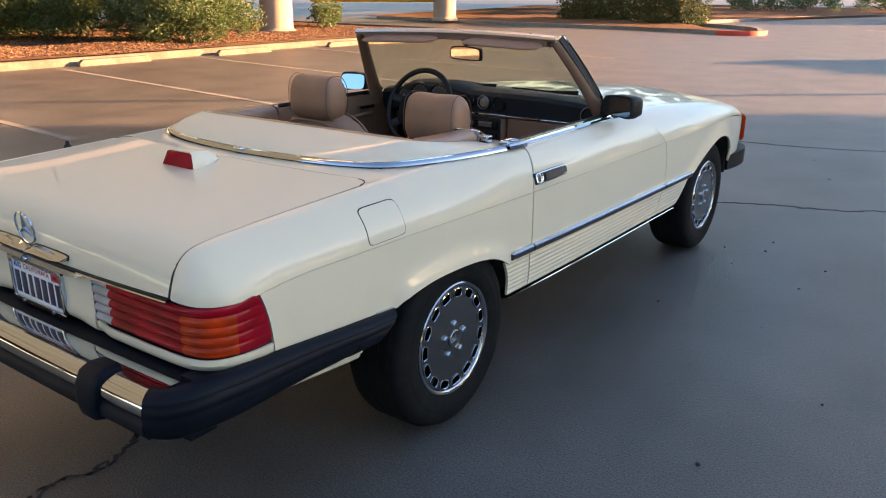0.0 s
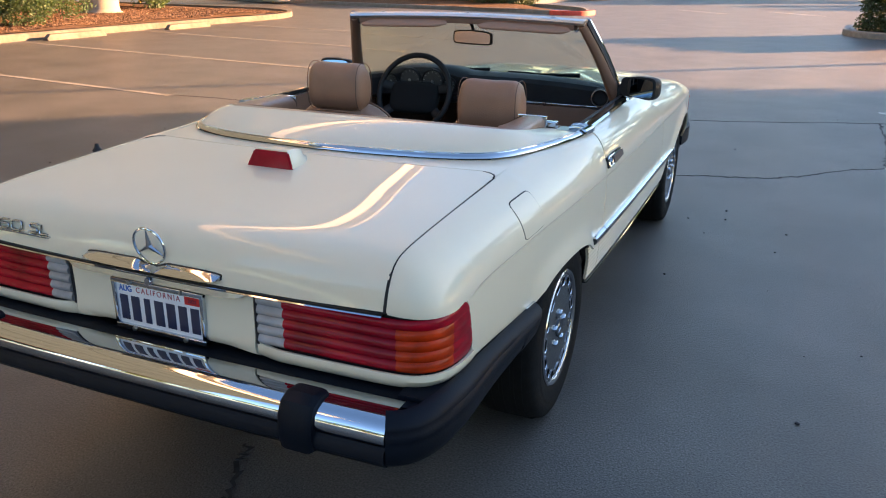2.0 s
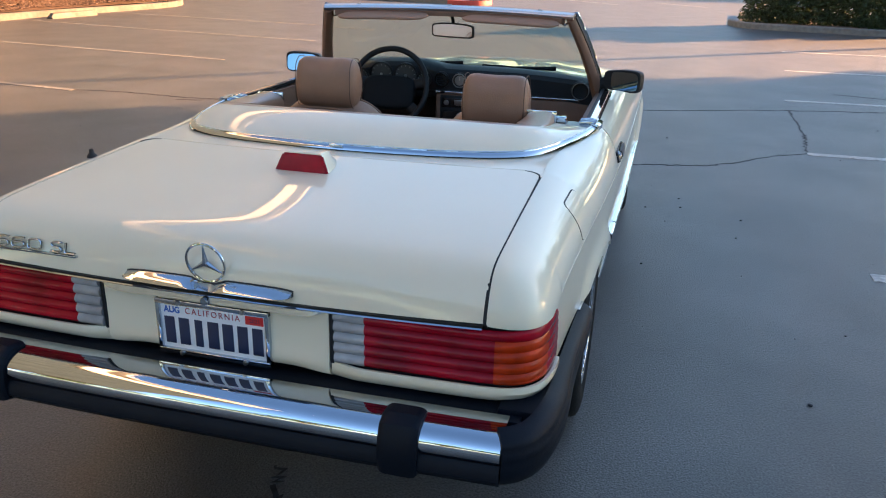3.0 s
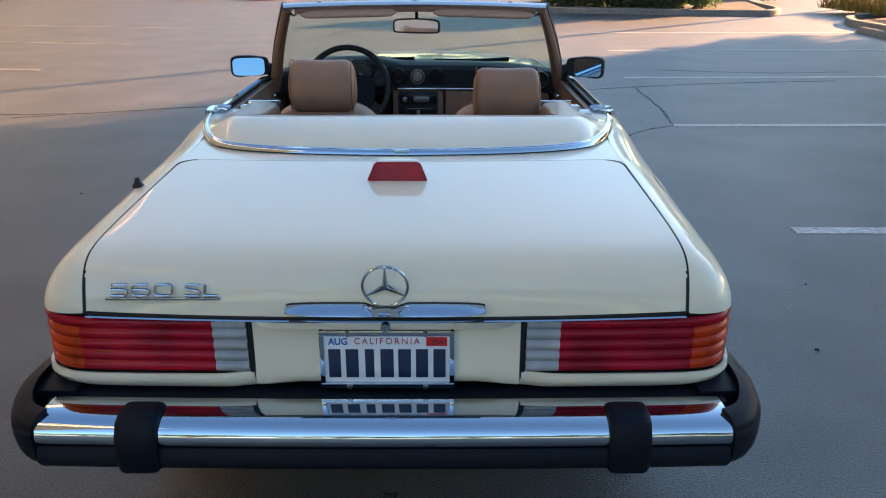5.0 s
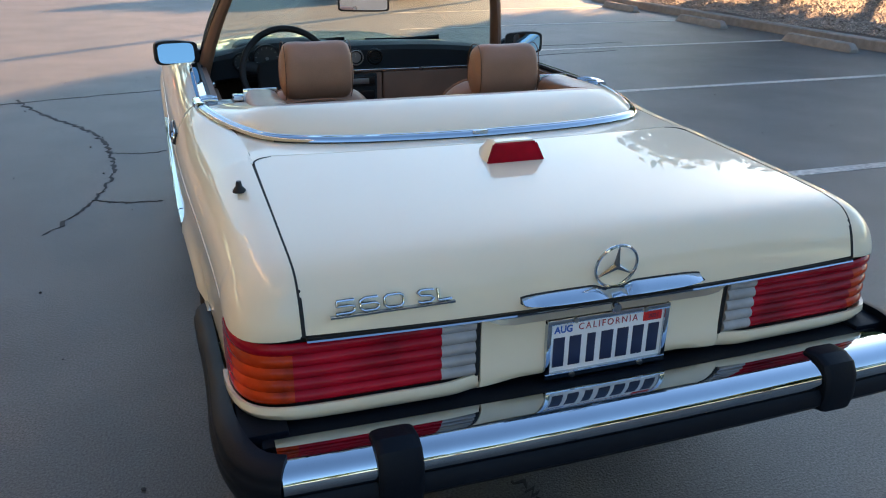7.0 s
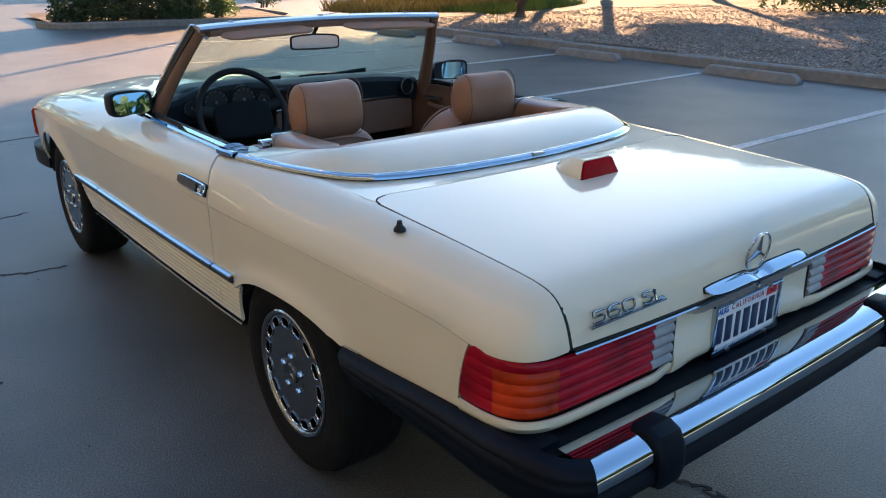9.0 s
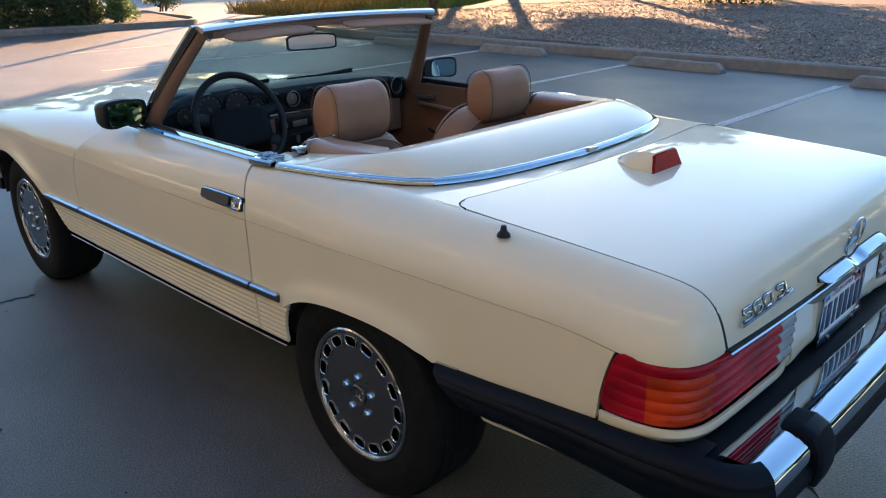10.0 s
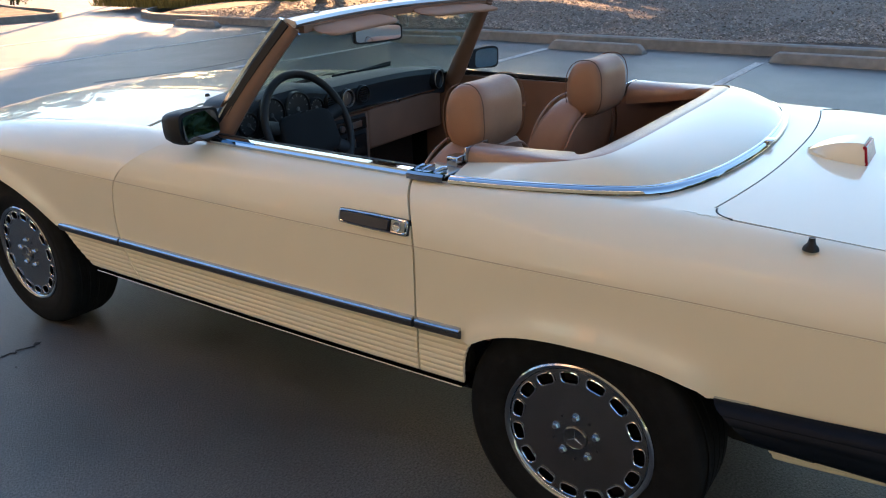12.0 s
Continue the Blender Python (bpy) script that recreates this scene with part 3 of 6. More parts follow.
def office_block():
    """Glazed upper storeys carried on the row of columns along the mulch bed."""
    st = thing("office_building", (0, 0, 0), "long office block with grey glazed storeys raised on columns", "building")
    st.matrix_basis = pose(-16.6, 15.9, 0, 0, 0, 10.9)
    y0, y1, top = -33.0, 44.0, 19.4
    part("core", box(-14.0, -0.5, y0 + 0.3, y1 - 0.3, 4.2, top, 0.02), GREY_PANEL, st)
    part("soffit", box(-14.3, 0.0, y0, y1, 3.75, 4.2, 0.02), GREY_PANEL, st, "dark grey soffit slab")
    part("parapet_cap", box(-14.4, 0.15, y0 - 0.15, y1 + 0.15, top + 0.95, top + 1.15, 0.02), WHITE_STUCCO, st, "white parapet cap")
    part("parapet", box(-14.1, -0.6, y0 + 0.2, y1 - 0.2, top, top + 0.95, 0.02), GREY_PANEL, st, "grey parapet panel")
    part("pale_band", box(-14.3, 0.0, y0, y1, top - 1.2, top, 0.03), WHITE_STUCCO, st, "pale band under the parapet")
    n = 20
    w = (y1 - y0 - 0.6) / n
    for k in range(4):
        z = 4.25 + 3.5 * k
        for j in range(n):
            y = y0 + 0.3 + w * j
            part("window", box(-0.42, -0.30, y + 0.04, y + w - 0.04, z + 0.04, z + 3.46, 0.01), FACADE_GLASS, st, "grey mirrored glazing")
    return st


WHITE_STUCCO = material("white_stucco", (0.74, 0.68, 0.58), 0.8, vary=0.04, scale=12, bump=0.1, bump_scale=90)
GREY_PANEL = material("grey_panel", (0.06, 0.06, 0.06), 0.7, vary=0.05, scale=10)
FACADE_GLASS = material("facade_glass", (0.046, 0.060, 0.062), 0.0, vary=0.04, scale=0.3, spec=0.15)
office_block()
# unseen trees behind the block, added as a backdrop for reflections
for k in range(5):
    tree(-35 - 2 * (k % 2), -27 + 7.5 * k, 7.5 + (k % 3), 4.2, 80 + k, 0.24, 4000, 0.34, 1.8)
# lamp post whose thin shadow falls across the lot
post = thing("street_lamp", (0, 0, 0), "tall slim grey steel lamp post in the planting bed", "street lamp")
part("pole", tube([(14.9, 23.9, 0), (14.9, 23.9, 4.0), (14.9, 23.9, 8.2)], [0.10, 0.085, 0.065], 12), STEEL, post)
part("base", moved(lathe([(0, 0), (0.22, 0), (0.22, 0.5), (0.0, 0.52)], 16, "z"), pose(14.9, 23.9, 0.1)), CONCRETE, post)
part("arm", tube([(14.9, 23.9, 8.1), (14.5, 23.6, 8.25), (13.9, 23.1, 8.3)], 0.04, 8), STEEL, post)
part("lamp_head", box(13.55, 14.05, 22.85, 23.2, 8.24, 8.36, 0.03), STEEL, post)

# ---------- the car: body ----------
# x to the car's right, y ahead from the rear axle, z up; half widths and heights along y
half_width = spline([-0.90, -0.6, -0.3, 0.0, 0.4, 1.0, 1.7, 2.45, 2.8, 3.05, 3.22], [0.778, 0.79, 0.806, 0.824, 0.842, 0.858, 0.868, 0.872, 0.862, 0.838, 0.79])
deck_edge = spline([-1.0, -0.9, -0.75, -0.455, -0.228, 0.0, 0.5], [0.835, 0.850, 0.861, 0.874, 0.884, 0.890, 0.893])
CREASE = 0.745
# darker tan that stands in for shade along the swage line
CREASE_SHADE = material("swage_shade", (0.46, 0.38, 0.27), 0.5)
crease_line = spline([-1.0, -0.84, -0.70, -0.5, -0.3, 0.0, 4.0], [0.722, 0.724, 0.738, 0.742, 0.744, 0.745, 0.745])

car = thing("car", (0, 0, 0), "ivory two-seat convertible with top down, tan leather, chrome trim, parked", "car")


def arch_rear(y):
    y = np.asarray(y, float)
    a = 0.580 - 0.042 * np.abs((y + 0.02) / 0.28) ** 2.4
    t = np.clip((y + 0.02) / 0.355, 0, 1)
    b = 0.365 + 0.215 * (1 - t**2.6) ** (1 / 2.6)
    return np.where(y < -0.02, a, b)


def arch_front(y):
    y = np.asarray(y, float)
    t, s = np.clip((2.5 - y) / 0.57, 0, 1), np.clip((y - 2.5) / 0.28, 0, 1)
    return np.where(y < 2.5, 0.355 + 0.3 * (1 - t**1.5) ** (1 / 1.5), 0.38 + 0.275 * (1 - s**2.6) ** (1 / 2.6))


def side_x(y, z):
    """The half width of the flank below the crease, with the flared lips of both arches."""
    w = half_width(y)
    x = w - 0.030 * np.clip((0.64 - z) / 0.30, 0, 1) ** 2 
    for f, a, b, k in ((arch_rear, -0.32, 0.335, 0.019), (arch_front, 1.90, 2.80, 0.018)):
        inside = np.clip((y - a) / 0.05, 0, 1) * np.clip((b - y) / 0.05, 0, 1)
        d = np.abs(z - f(np.clip(y, a + 0.03, b - 0.03)))
        x = x + k * inside * np.exp(-((d / 0.046) ** 2))
    return x


def mirrored(p, s):
    return np.array(p) * (s, 1, 1)


def flank(y_a, y_b, low, high, n=40, m=16):
    """A grid on the flank. y_a, y_b: functions of z for the front and back edges; low, high: functions of y."""
    grid = []
    rise = np.r_[np.linspace(0, 0.92, m - 2), 0.945, 0.975, 1.0]
    for i in range(n + 1):
        u = 0.5 - 0.5 * math.cos(math.pi * i / n)
        row = []
        z = 0.6
        for j in range(m + 1):
            for _ in range(4):
                y = y_a(z) + u * (y_b(z) - y_a(z))
                z = low(y) + (high(y) - low(y)) * rise[j]
            row.append((side_x(y, z), y, z))
        grid.append(row)
    return np.array(grid)


door_back = spline([0.34, 0.54, 0.69, 0.76, 0.80, 0.85, 0.90], [0.462, 0.452, 0.448, 0.452, 0.462, 0.484, 0.510])
door_front = spline([0.34, 0.378, 0.50, 0.64, 0.747, 0.825, 0.90], [1.625, 1.66, 1.716, 1.718, 1.685, 1.60, 1.44])
GAP = 0.003
trim_low = lambda y: 0.512
lamp_edge = spline([0.55, 0.59, 0.65, 0.70, 0.735, 0.76], [-0.762, -0.767, -0.776, -0.790, -0.807, -0.83])
rubber_top = spline([-1.0, -0.90, -0.75, -0.60, -0.45, -0.30, -0.25], [0.574, 0.566, 0.556, 0.546, 0.536, 0.529, 0.526])


def quarter_low(y):
    y = np.asarray(y, float)
    return np.where(y < -0.30, rubber_top(y), np.maximum(arch_rear(y), 0.512))


def round_to(a, b, n, power=1.72):
    """A bulged quarter arc from a (on the flank) up to b (on the deck), for rows of points."""
    c = np.stack([b[:, 0], b[:, 1], a[:, 2]], 1)
    out = []
    for k in range(n + 1):
        w = math.pi / 2 * k / n
        out.append(c + (a - c) * math.cos(w) ** (2 / power) + (b - c) * math.sin(w) ** (2 / power))
    return np.stack(out, 1)


# the line of the lid's side edge, from the front corner over the bend to the chrome strip, and the plan outline round the corner
lid_side = line3([(0.655, -0.20, 0.8855), (0.654, -0.40, 0.877), (0.653, -0.62, 0.868), (0.652, -0.80, 0.858), (0.651, -0.865, 0.851), (0.650, -0.912, 0.835), (0.6495, -0.938, 0.805), (0.649, -0.952, 0.772), (0.649, -0.962, 0.738)], 48)


def outline(s, inset=0.0):
    """The body's plan round the right rear corner: s from 0 (flank, y = -0.74) to 1 (rear face, x = 0.28)."""
    pts = [(0.786, -0.70), (0.784, -0.76), (0.783, -0.81), (0.778, -0.855), (0.764, -0.900), (0.738, -0.932), (0.700, -0.950), (0.64, -0.958), (0.52, -0.962), (0.40, -0.964), (0.28, -0.965)]
    c = line3([(x, y, 0) for x, y in pts], 121)
    d = np.gradient(c, axis=0)
    d /= np.linalg.norm(d, axis=1)[:, None]
    nrm = np.stack([-d[:, 1], d[:, 0]], 1)
    c[:, :2] -= -nrm * 0 if inset == 0 else nrm * inset * np.sign(nrm[0, 0])
    k = np.interp(s, np.linspace(0, 1, 121), np.arange(121))
    return np.stack([np.interp(k, np.arange(121), c[:, i]) for i in range(2)], -1)


# s of the outline where x = 0.65 on the rear face
_s = np.linspace(0, 1, 2001)
_o = outline(_s)


def s_at_x(x):
    return float(_s[np.argmin(np.abs(_o[:, 0] - x) + (_o[:, 1] > -0.93) * 9)])


def s_at_y(y):
    return float(_s[np.argmin(np.abs(_o[:, 1] - y) + (_o[:, 0] < 0.70) * 9)])


def quarter_upper():
    """Fender top from the door to the rear corner, between the crease and the lid's edge."""
    a, b = [], []
    ring = line3([(0.745, 0.52, 0.893), (0.738, 0.39, 0.893), (0.722, 0.25, 0.892), (0.698, 0.13, 0.890), (0.668, 0.02, 0.888), (0.640, -0.055, 0.888), (0.66, -0.12, 0.887), (0.66, -0.205, 0.8855)], 4)
    inner = spline([-0.21, -0.12, -0.05, 0.02, 0.13, 0.25, 0.39, 0.53], [0.655, 0.656, 0.659, 0.666, 0.685, 0.716, 0.741, 0.750])
    for y in np.linspace(0.449, -0.20, 26):
        a.append((half_width(y) - 0.002, y, CREASE - 0.001))
        b.append((inner(y), y, deck_edge(y)))
    for k, q in enumerate(lid_side[1:]):
        u = (k + 1) / (len(lid_side) - 1)
        if q[1] > -0.74:
            a.append((half_width(q[1]) - 0.002, q[1], float(crease_line(q[1])) - 0.001))
        else:
            first = np.argmax(lid_side[:, 1] <= -0.74)
            v = (k + 1 - first) / (len(lid_side) - 1 - first)
            s = v * s_at_x(0.652) + (1 - v) * s_at_y(-0.74)
            o = outline(s)
            a.append((o[0] + 0.003 * v, o[1] - 0.004 * v, max(float(crease_line(o[1])), 0.7225) + 0.010 * v**3))
        b.append(tuple(q + (0.0035, 0, 0)))
    a, b = np.array(a), np.array(b)
    p = round_to(a, b, 14)
    # the door's back edge bends forward towards the belt
    for j in range(p.shape[1]):
        z = p[0, j, 2]
        shift = float(door_back(z)) - GAP - 0.449
        for i in range(8):
            p[i, j, 1] += shift * (1 - i / 8) ** 2
    return p


QUARTER = quarter_upper()


def fender_x(y, z):
    """The half width of the rear wing above the crease."""
    i = int(np.argmin(np.abs(QUARTER[:, 5, 1] - y)))
    k = i + 1 if QUARTER[i, 5, 1] > y else i - 1
    f = [np.interp(z, QUARTER[j, :, 2], QUARTER[j, :, 0]) for j in (i, k)]
    u = (y - QUARTER[i, 5, 1]) / (QUARTER[k, 5, 1] - QUARTER[i, 5, 1])
    return float(f[0] + (f[1] - f[0]) * u)


for s in (1, -1):
    q = part("rear_fender", slab(mirrored(QUARTER, s), 0.010, -s), PAINT, car)
    low = flank(lambda z: door_back(z) - GAP, lambda z: lamp_edge(z) + 0.004, quarter_low, lambda y: crease_line(y) - 0.0036, 90, 14)
    part("rear_flank", slab(mirrored(low, s), 0.010, -s), PAINT, car)
    part("door_panel", slab(mirrored(flank(lambda z: door_front(z) - GAP, lambda z: door_back(z) + GAP, trim_low, lambda y: CREASE - 0.0036, 40, 10), s), 0.012, -s), PAINT, car)
    # upper door skin, up to the belt moulding
    a, b = [], []
    for i in range(41):
        u = i / 40
        y = door_front(CREASE) - GAP + u * (door_back(CREASE) - door_front(CREASE) + 2 * GAP)
        yb = door_front(0.893) - GAP + u * (door_back(0.893) - door_front(0.893) + 2 * GAP)
        a.append((half_width(y) - 0.005, y, CREASE))
        b.append((0.748 + 0.004 * u, yb, 0.892))
    a, b = np.array(a), np.array(b)
    p = []
    for k in range(13):
        w = math.pi / 2 * k / 12
        z = CREASE - 0.001 + (0.893 - CREASE) * math.sin(w) ** (2 / 1.72)
        yy = np.array([door_front(z) - GAP + u / 40 * (door_back(z) - door_front(z) + 2 * GAP) for u in range(41)])
        xx = b[:, 0] + (half_width(yy) - 0.002 - b[:, 0]) * math.cos(w) ** (2 / 1.72)
        p.append(np.stack([xx, yy, np.full(41, z)], 1))
    part("door_top", slab(mirrored(np.array(p), s), 0.012, s), PAINT, car)

# tan strip along each side, painting in the shade of the swage crease
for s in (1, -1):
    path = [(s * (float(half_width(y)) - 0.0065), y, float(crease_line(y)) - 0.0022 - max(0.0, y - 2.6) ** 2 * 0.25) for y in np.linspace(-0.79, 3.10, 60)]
    part("swage_line", sweep(path, [(-0.0042, -0.004), (0.0042, -0.004), (0.0042, 0.004), (-0.0042, 0.004)]), CREASE_SHADE, car)

# front fenders and bonnet
fender_edge = spline([1.40, 1.6, 2.1, 2.5, 3.0, 3.2], [0.894, 0.892, 0.872, 0.846, 0.790, 0.752])
bonnet_x = spline([1.40, 1.8, 2.4, 3.0, 3.2], [0.690, 0.684, 0.694, 0.700, 0.690])


def front_low(y):
    y = np.asarray(y, float)
    return np.where(y < 2.775, np.maximum(arch_front(y), 0.512), 0.46 + 0.052 * np.clip((2.80 - y) / 0.025, 0, 1))


for s in (1, -1):
    part("front_flank", slab(mirrored(flank(lambda z: 3.19 - 0.25 * (z - 0.745) ** 2, lambda z: door_front(z) + GAP, front_low, lambda y: CREASE - 0.0036 - np.clip(y - 2.6, 0, 1) ** 2 * 0.25, 70, 14), s), 0.010, -s), PAINT, car)
    p = []
    for k in range(13):
        w = math.pi / 2 * k / 12
        row = []
        for i in range(41):
            u = i / 40
            y = 3.19 + u * (1.40 - 3.19)
            top = float(fender_edge(y))
            base = CREASE - 0.001 - max(0.0, y - 2.6) ** 2 * 0.25
            z = base + (top - base) * math.sin(w) ** (2 / 1.72)
            y = 3.19 - 0.06 * math.sin(w) ** 2 + u * (float(door_front(z)) + GAP - 3.19 + 0.06 * math.sin(w) ** 2)
            x = bonnet_x(y) + (half_width(y) - 0.002 - bonnet_x(y)) * math.cos(w) ** (2 / 1.72)
            row.append((x, y, z))
        p.append(row)
    part("front_fender", slab(mirrored(np.array(p), s), 0.010, s), PAINT, car)

p = []
for y in np.linspace(1.725, 3.13, 30):
    row = []
    for x in np.linspace(-1, 1, 31):
        e = float(bonnet_x(y)) - 0.003
        z = float(fender_edge(y)) + 0.050 * (1 - abs(x) ** 2.2) + 0.016 * math.exp(-(((abs(x) - 0.42) / 0.10) ** 2)) * (3.2 - y) / 1.5
        row.append((x * e, y + 0.03 * (1 - x * x), z))
    p.append(row)
part("bonnet", slab(np.array(p), 0.012, -1), PAINT, car)
# cowl with its slotted air intake
p = []
for y in np.linspace(1.40, 1.70, 8):
    p.append([(x * (float(bonnet_x(y)) - 0.003), y + 0.05 * (1 - x * x), float(fender_edge(y)) + 0.046 * (1 - abs(x) ** 2.2)) for x in np.linspace(-1, 1, 31)])
part("cowl", slab(np.array(p), 0.010, -1), PAINT, car)
for s in (1, -1):
    for k in range(16):
        x = 0.37 + 0.0205 * k
        y0 = 1.375 + 0.215 * (1 - (x / 0.688) ** 2) + 0.075
        path = []
        for y in np.linspace(y0, min(y0 + 0.15, 1.705), 6):
            xn = x / (float(bonnet_x(y)) - 0.003)
            path.append((s * x, y, float(fender_edge(y - 0.05 * (1 - xn * xn))) + 0.046 * (1 - abs(xn) ** 2.2) + 0.0005))
        part("cowl_slot", sweep(path, [(-0.0058, -0.012), (0.0058, -0.012), (0.0058, 0.0015), (-0.0058, 0.0015)]), BLACK, car)

# nose, grille and front lamps
part("nose_panel", slab(np.array([[(x * 0.70, 3.17 + 0.05 * (1 - x * x) - 0.04 * v, 0.50 + 0.26 * v) for v in np.linspace(0, 1, 5)] for x in np.linspace(-1, 1, 15)]), 0.01, 1), PAINT, car)
part("grille", box(-0.42, 0.42, 3.20, 3.235, 0.52, 0.72, 0.01), BLACK, car)
for s in (1, -1):
    part("headlamp", box(min(s * 0.45, s * 0.69), max(s * 0.45, s * 0.69), 3.185, 3.215, 0.53, 0.70, 0.012), CHROME, car)

# boot lid: deck, bend and rear face
lid_c = line3([(0, -0.275, 0.893), (0, -0.45, 0.886), (0, -0.62, 0.878), (0, -0.80, 0.868), (0, -0.873, 0.861), (0, -0.922, 0.846), (0, -0.950, 0.815), (0, -0.964, 0.775), (0, -0.972, 0.728)], 44)
lid_e = line3([(0.647, -0.215, 0.8853), (0.6485, -0.42, 0.8765), (0.6485, -0.62, 0.868), (0.648, -0.80, 0.858), (0.647, -0.865, 0.851), (0.646, -0.912, 0.835), (0.6455, -0.938, 0.805), (0.645, -0.952, 0.772), (0.645, -0.962, 0.738)], 44)
p = []
for i in range(44):
    row = []
    for x in np.linspace(-1, 1, 41):
        w = 1 - abs(x) ** 2.3
        q = lid_e[i] * (1 - w) + lid_c[i] * w
        corner = 0.006 * max(0, abs(x) - 0.955) / 0.045 * max(0, 1 - i / 2.0)
        row.append((x * (lid_e[i][0] + 0.0028), q[1] - corner, q[2]))
    p.append(row)
boot_lid = part("boot_lid", slab(np.array(p), 0.012, 1), PAINT, car)

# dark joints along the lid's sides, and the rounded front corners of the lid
for s in (1, -1):
    def deck(x, y, up):
        return (s * x, y, 0.8853 + 0.043 * (y + 0.215) + 0.006 * max(0.0, 0.645 - x) + up)

    bend = [(0.6035 + 0.049 * math.sin(a), -0.2740 + 0.049 * math.cos(a) - 0.06 * math.cos(a) ** 2 * 0.049) for a in np.linspace(0, math.pi / 2, 11)]
    rows = [[deck(x + (0.6575 - x) * v, y + (-0.2120 - y) * v, 0.0013 - 0.0006 * v) for x, y in bend] for v in np.linspace(0, 1, 5)]
    part("lid_corner", slab(np.array(rows), 0.004, -s), PAINT, car)
    part("corner_joint", sweep([deck(x, y, -0.0005) for x, y in bend], [(-0.0022, -0.003), (0.0022, -0.003), (0.0022, 0.0024), (-0.0022, 0.0024)]), PAINT_DARK, car)
    part("lid_joint", sweep([(s * (q[0] - 0.0005), q[1], q[2] - 0.0035) for q in lid_side if q[1] < -0.262], [(-0.0035, -0.003), (0.0035, -0.003), (0.0035, 0.002), (-0.0035, 0.002)]), PAINT_DARK, car)
    part("corner_sill", sweep([(s * (q[0] - 0.0005), q[1], q[2] - 0.002) for q in lid_side if q[1] > -0.272], [(-0.006, -0.006), (0.006, -0.006), (0.006, 0.0025), (-0.006, 0.0025)]), PAINT, car)

# panel between lid and soft-top cover
ring_x = [0.0, 0.2, 0.4, 0.515, 0.577, 0.626, 0.670, 0.708, 0.738]
ring_y = [-0.182, -0.172, -0.143, -0.105, -0.065, 0.01, 0.12, 0.25, 0.40]
RING = line3([(-x, y, 0.898) for x, y in zip(ring_x[:0:-1], ring_y[:0:-1])] + [(x, y, 0.898) for x, y in zip(ring_x, ring_y)], 121)
deck_back = []
for i in range(121):
    x, y, z = RING[i]
    xe = float(np.clip(x, -0.6525, 0.6525))
    w = 1 - abs(xe / 0.647) ** 2.3 if abs(xe) < 0.647 else 0
    front = lid_e[0] * (1 - w) + lid_c[0] * w
    deck_back.append((xe, front[1] + 0.004, front[2]))
part("lid_front_joint", sweep([(x, y - 0.002, z - 0.0035) for x, y, z in deck_back[16:105] if abs(x) < 0.612], [(-0.0025, -0.003), (0.0025, -0.003), (0.0025, 0.002), (-0.0025, 0.002)]), PAINT_DARK, car)
for s in (1, -1):
    part("corner_sill", sweep([(x, y - 0.002, z - 0.0025) for x, y, z in deck_back[16:105] if s * x > 0.596], [(-0.005, -0.006), (0.005, -0.006), (0.005, 0.0025), (-0.005, 0.0025)]), PAINT, car)
rows = []
for u in np.linspace(0, 1, 6):
    rows.append([(np.array(deck_back[i]) * (1 - u) + (RING[i] + (0, 0.012, -0.008)) * u) for i in range(16, 105)])
part("deck_panel", slab(np.array(rows), 0.010, -1), PAINT, car)

# soft-top cover with its chrome edge and leather front roll
cover_in = [(0.600, 0.437, 0.905), (0.606, 0.31, 0.923), (0.600, 0.17, 0.942), (0.560, 0.085, 0.955), (0.45, 0.055, 0.960), (0.2, 0.046, 0.962)]
inner = line3([(-x, y, z) for x, y, z in cover_in] + [(0, 0.045, 0.9625)] + cover_in[::-1], 121)
rows = []
for k in range(13):
    w = math.pi / 2 * k / 12
    c = np.stack([inner[:, 0], inner[:, 1], RING[:, 2] + 0.004], 1)
    rows.append(c + (RING + (0, 0, 0.004) - c) * math.cos(w) ** (2 / 1.38) + (inner - c) * math.sin(w) ** (2 / 1.38))
part("soft_top_cover", slab(np.array(rows), 0.003, -1), PAINT, car)
_ring_sec = [(-0.013, -0.004), (-0.013, 0.0078), (-0.011, 0.0096), (-0.007, 0.0098), (-0.0042, 0.0088), (-0.0036, 0.0060), (-0.0022, 0.0060), (-0.0016, 0.0076), (0.0025, 0.0066), (0.0065, 0.0042), (0.0095, 0.0010), (0.0115, -0.005)]
along = np.gradient(RING, axis=0)
along /= np.linalg.norm(along, axis=1)[:, None]
outward = np.stack([along[:, 1], -along[:, 0], along[:, 2] * 0], 1)
part("cover_moulding", sweep(RING + outward * 0.008 + (0, 0, 0.002), _ring_sec), CHROME, car, "chrome moulding round the soft-top cover")
away = 0.012 + 0.032 * np.exp(-(((np.abs(RING[:, 0]) - 0.632) / 0.042) ** 2))
seal = RING + outward * away[:, None] + (0, 0, -0.002)
seal[:, 2] = np.where(np.abs(seal[:, 0]) > 0.655, seal[:, 2] - 0.0045 - 0.9 * (np.abs(seal[:, 0]) - 0.655) ** 2, seal[:, 2] - 0.003)
part("cover_seal", sweep(seal[np.abs(RING[:, 0]) < 0.57], [(-0.0022, -0.02), (-0.0022, 0.0025), (0.0022, 0.0025), (0.0022, -0.02)]), BLACK, car)
part("cover_latch", box(-0.022, 0.022, -0.205, -0.185, 0.902, 0.912, 0.003), CHROME, car)
along = np.gradient(inner, axis=0)
along /= np.linalg.norm(along, axis=1)[:, None]
inward = np.stack([-along[:, 1], along[:, 0], along[:, 2] * 0], 1)
inward /= np.linalg.norm(inward, axis=1)[:, None]
rows = []
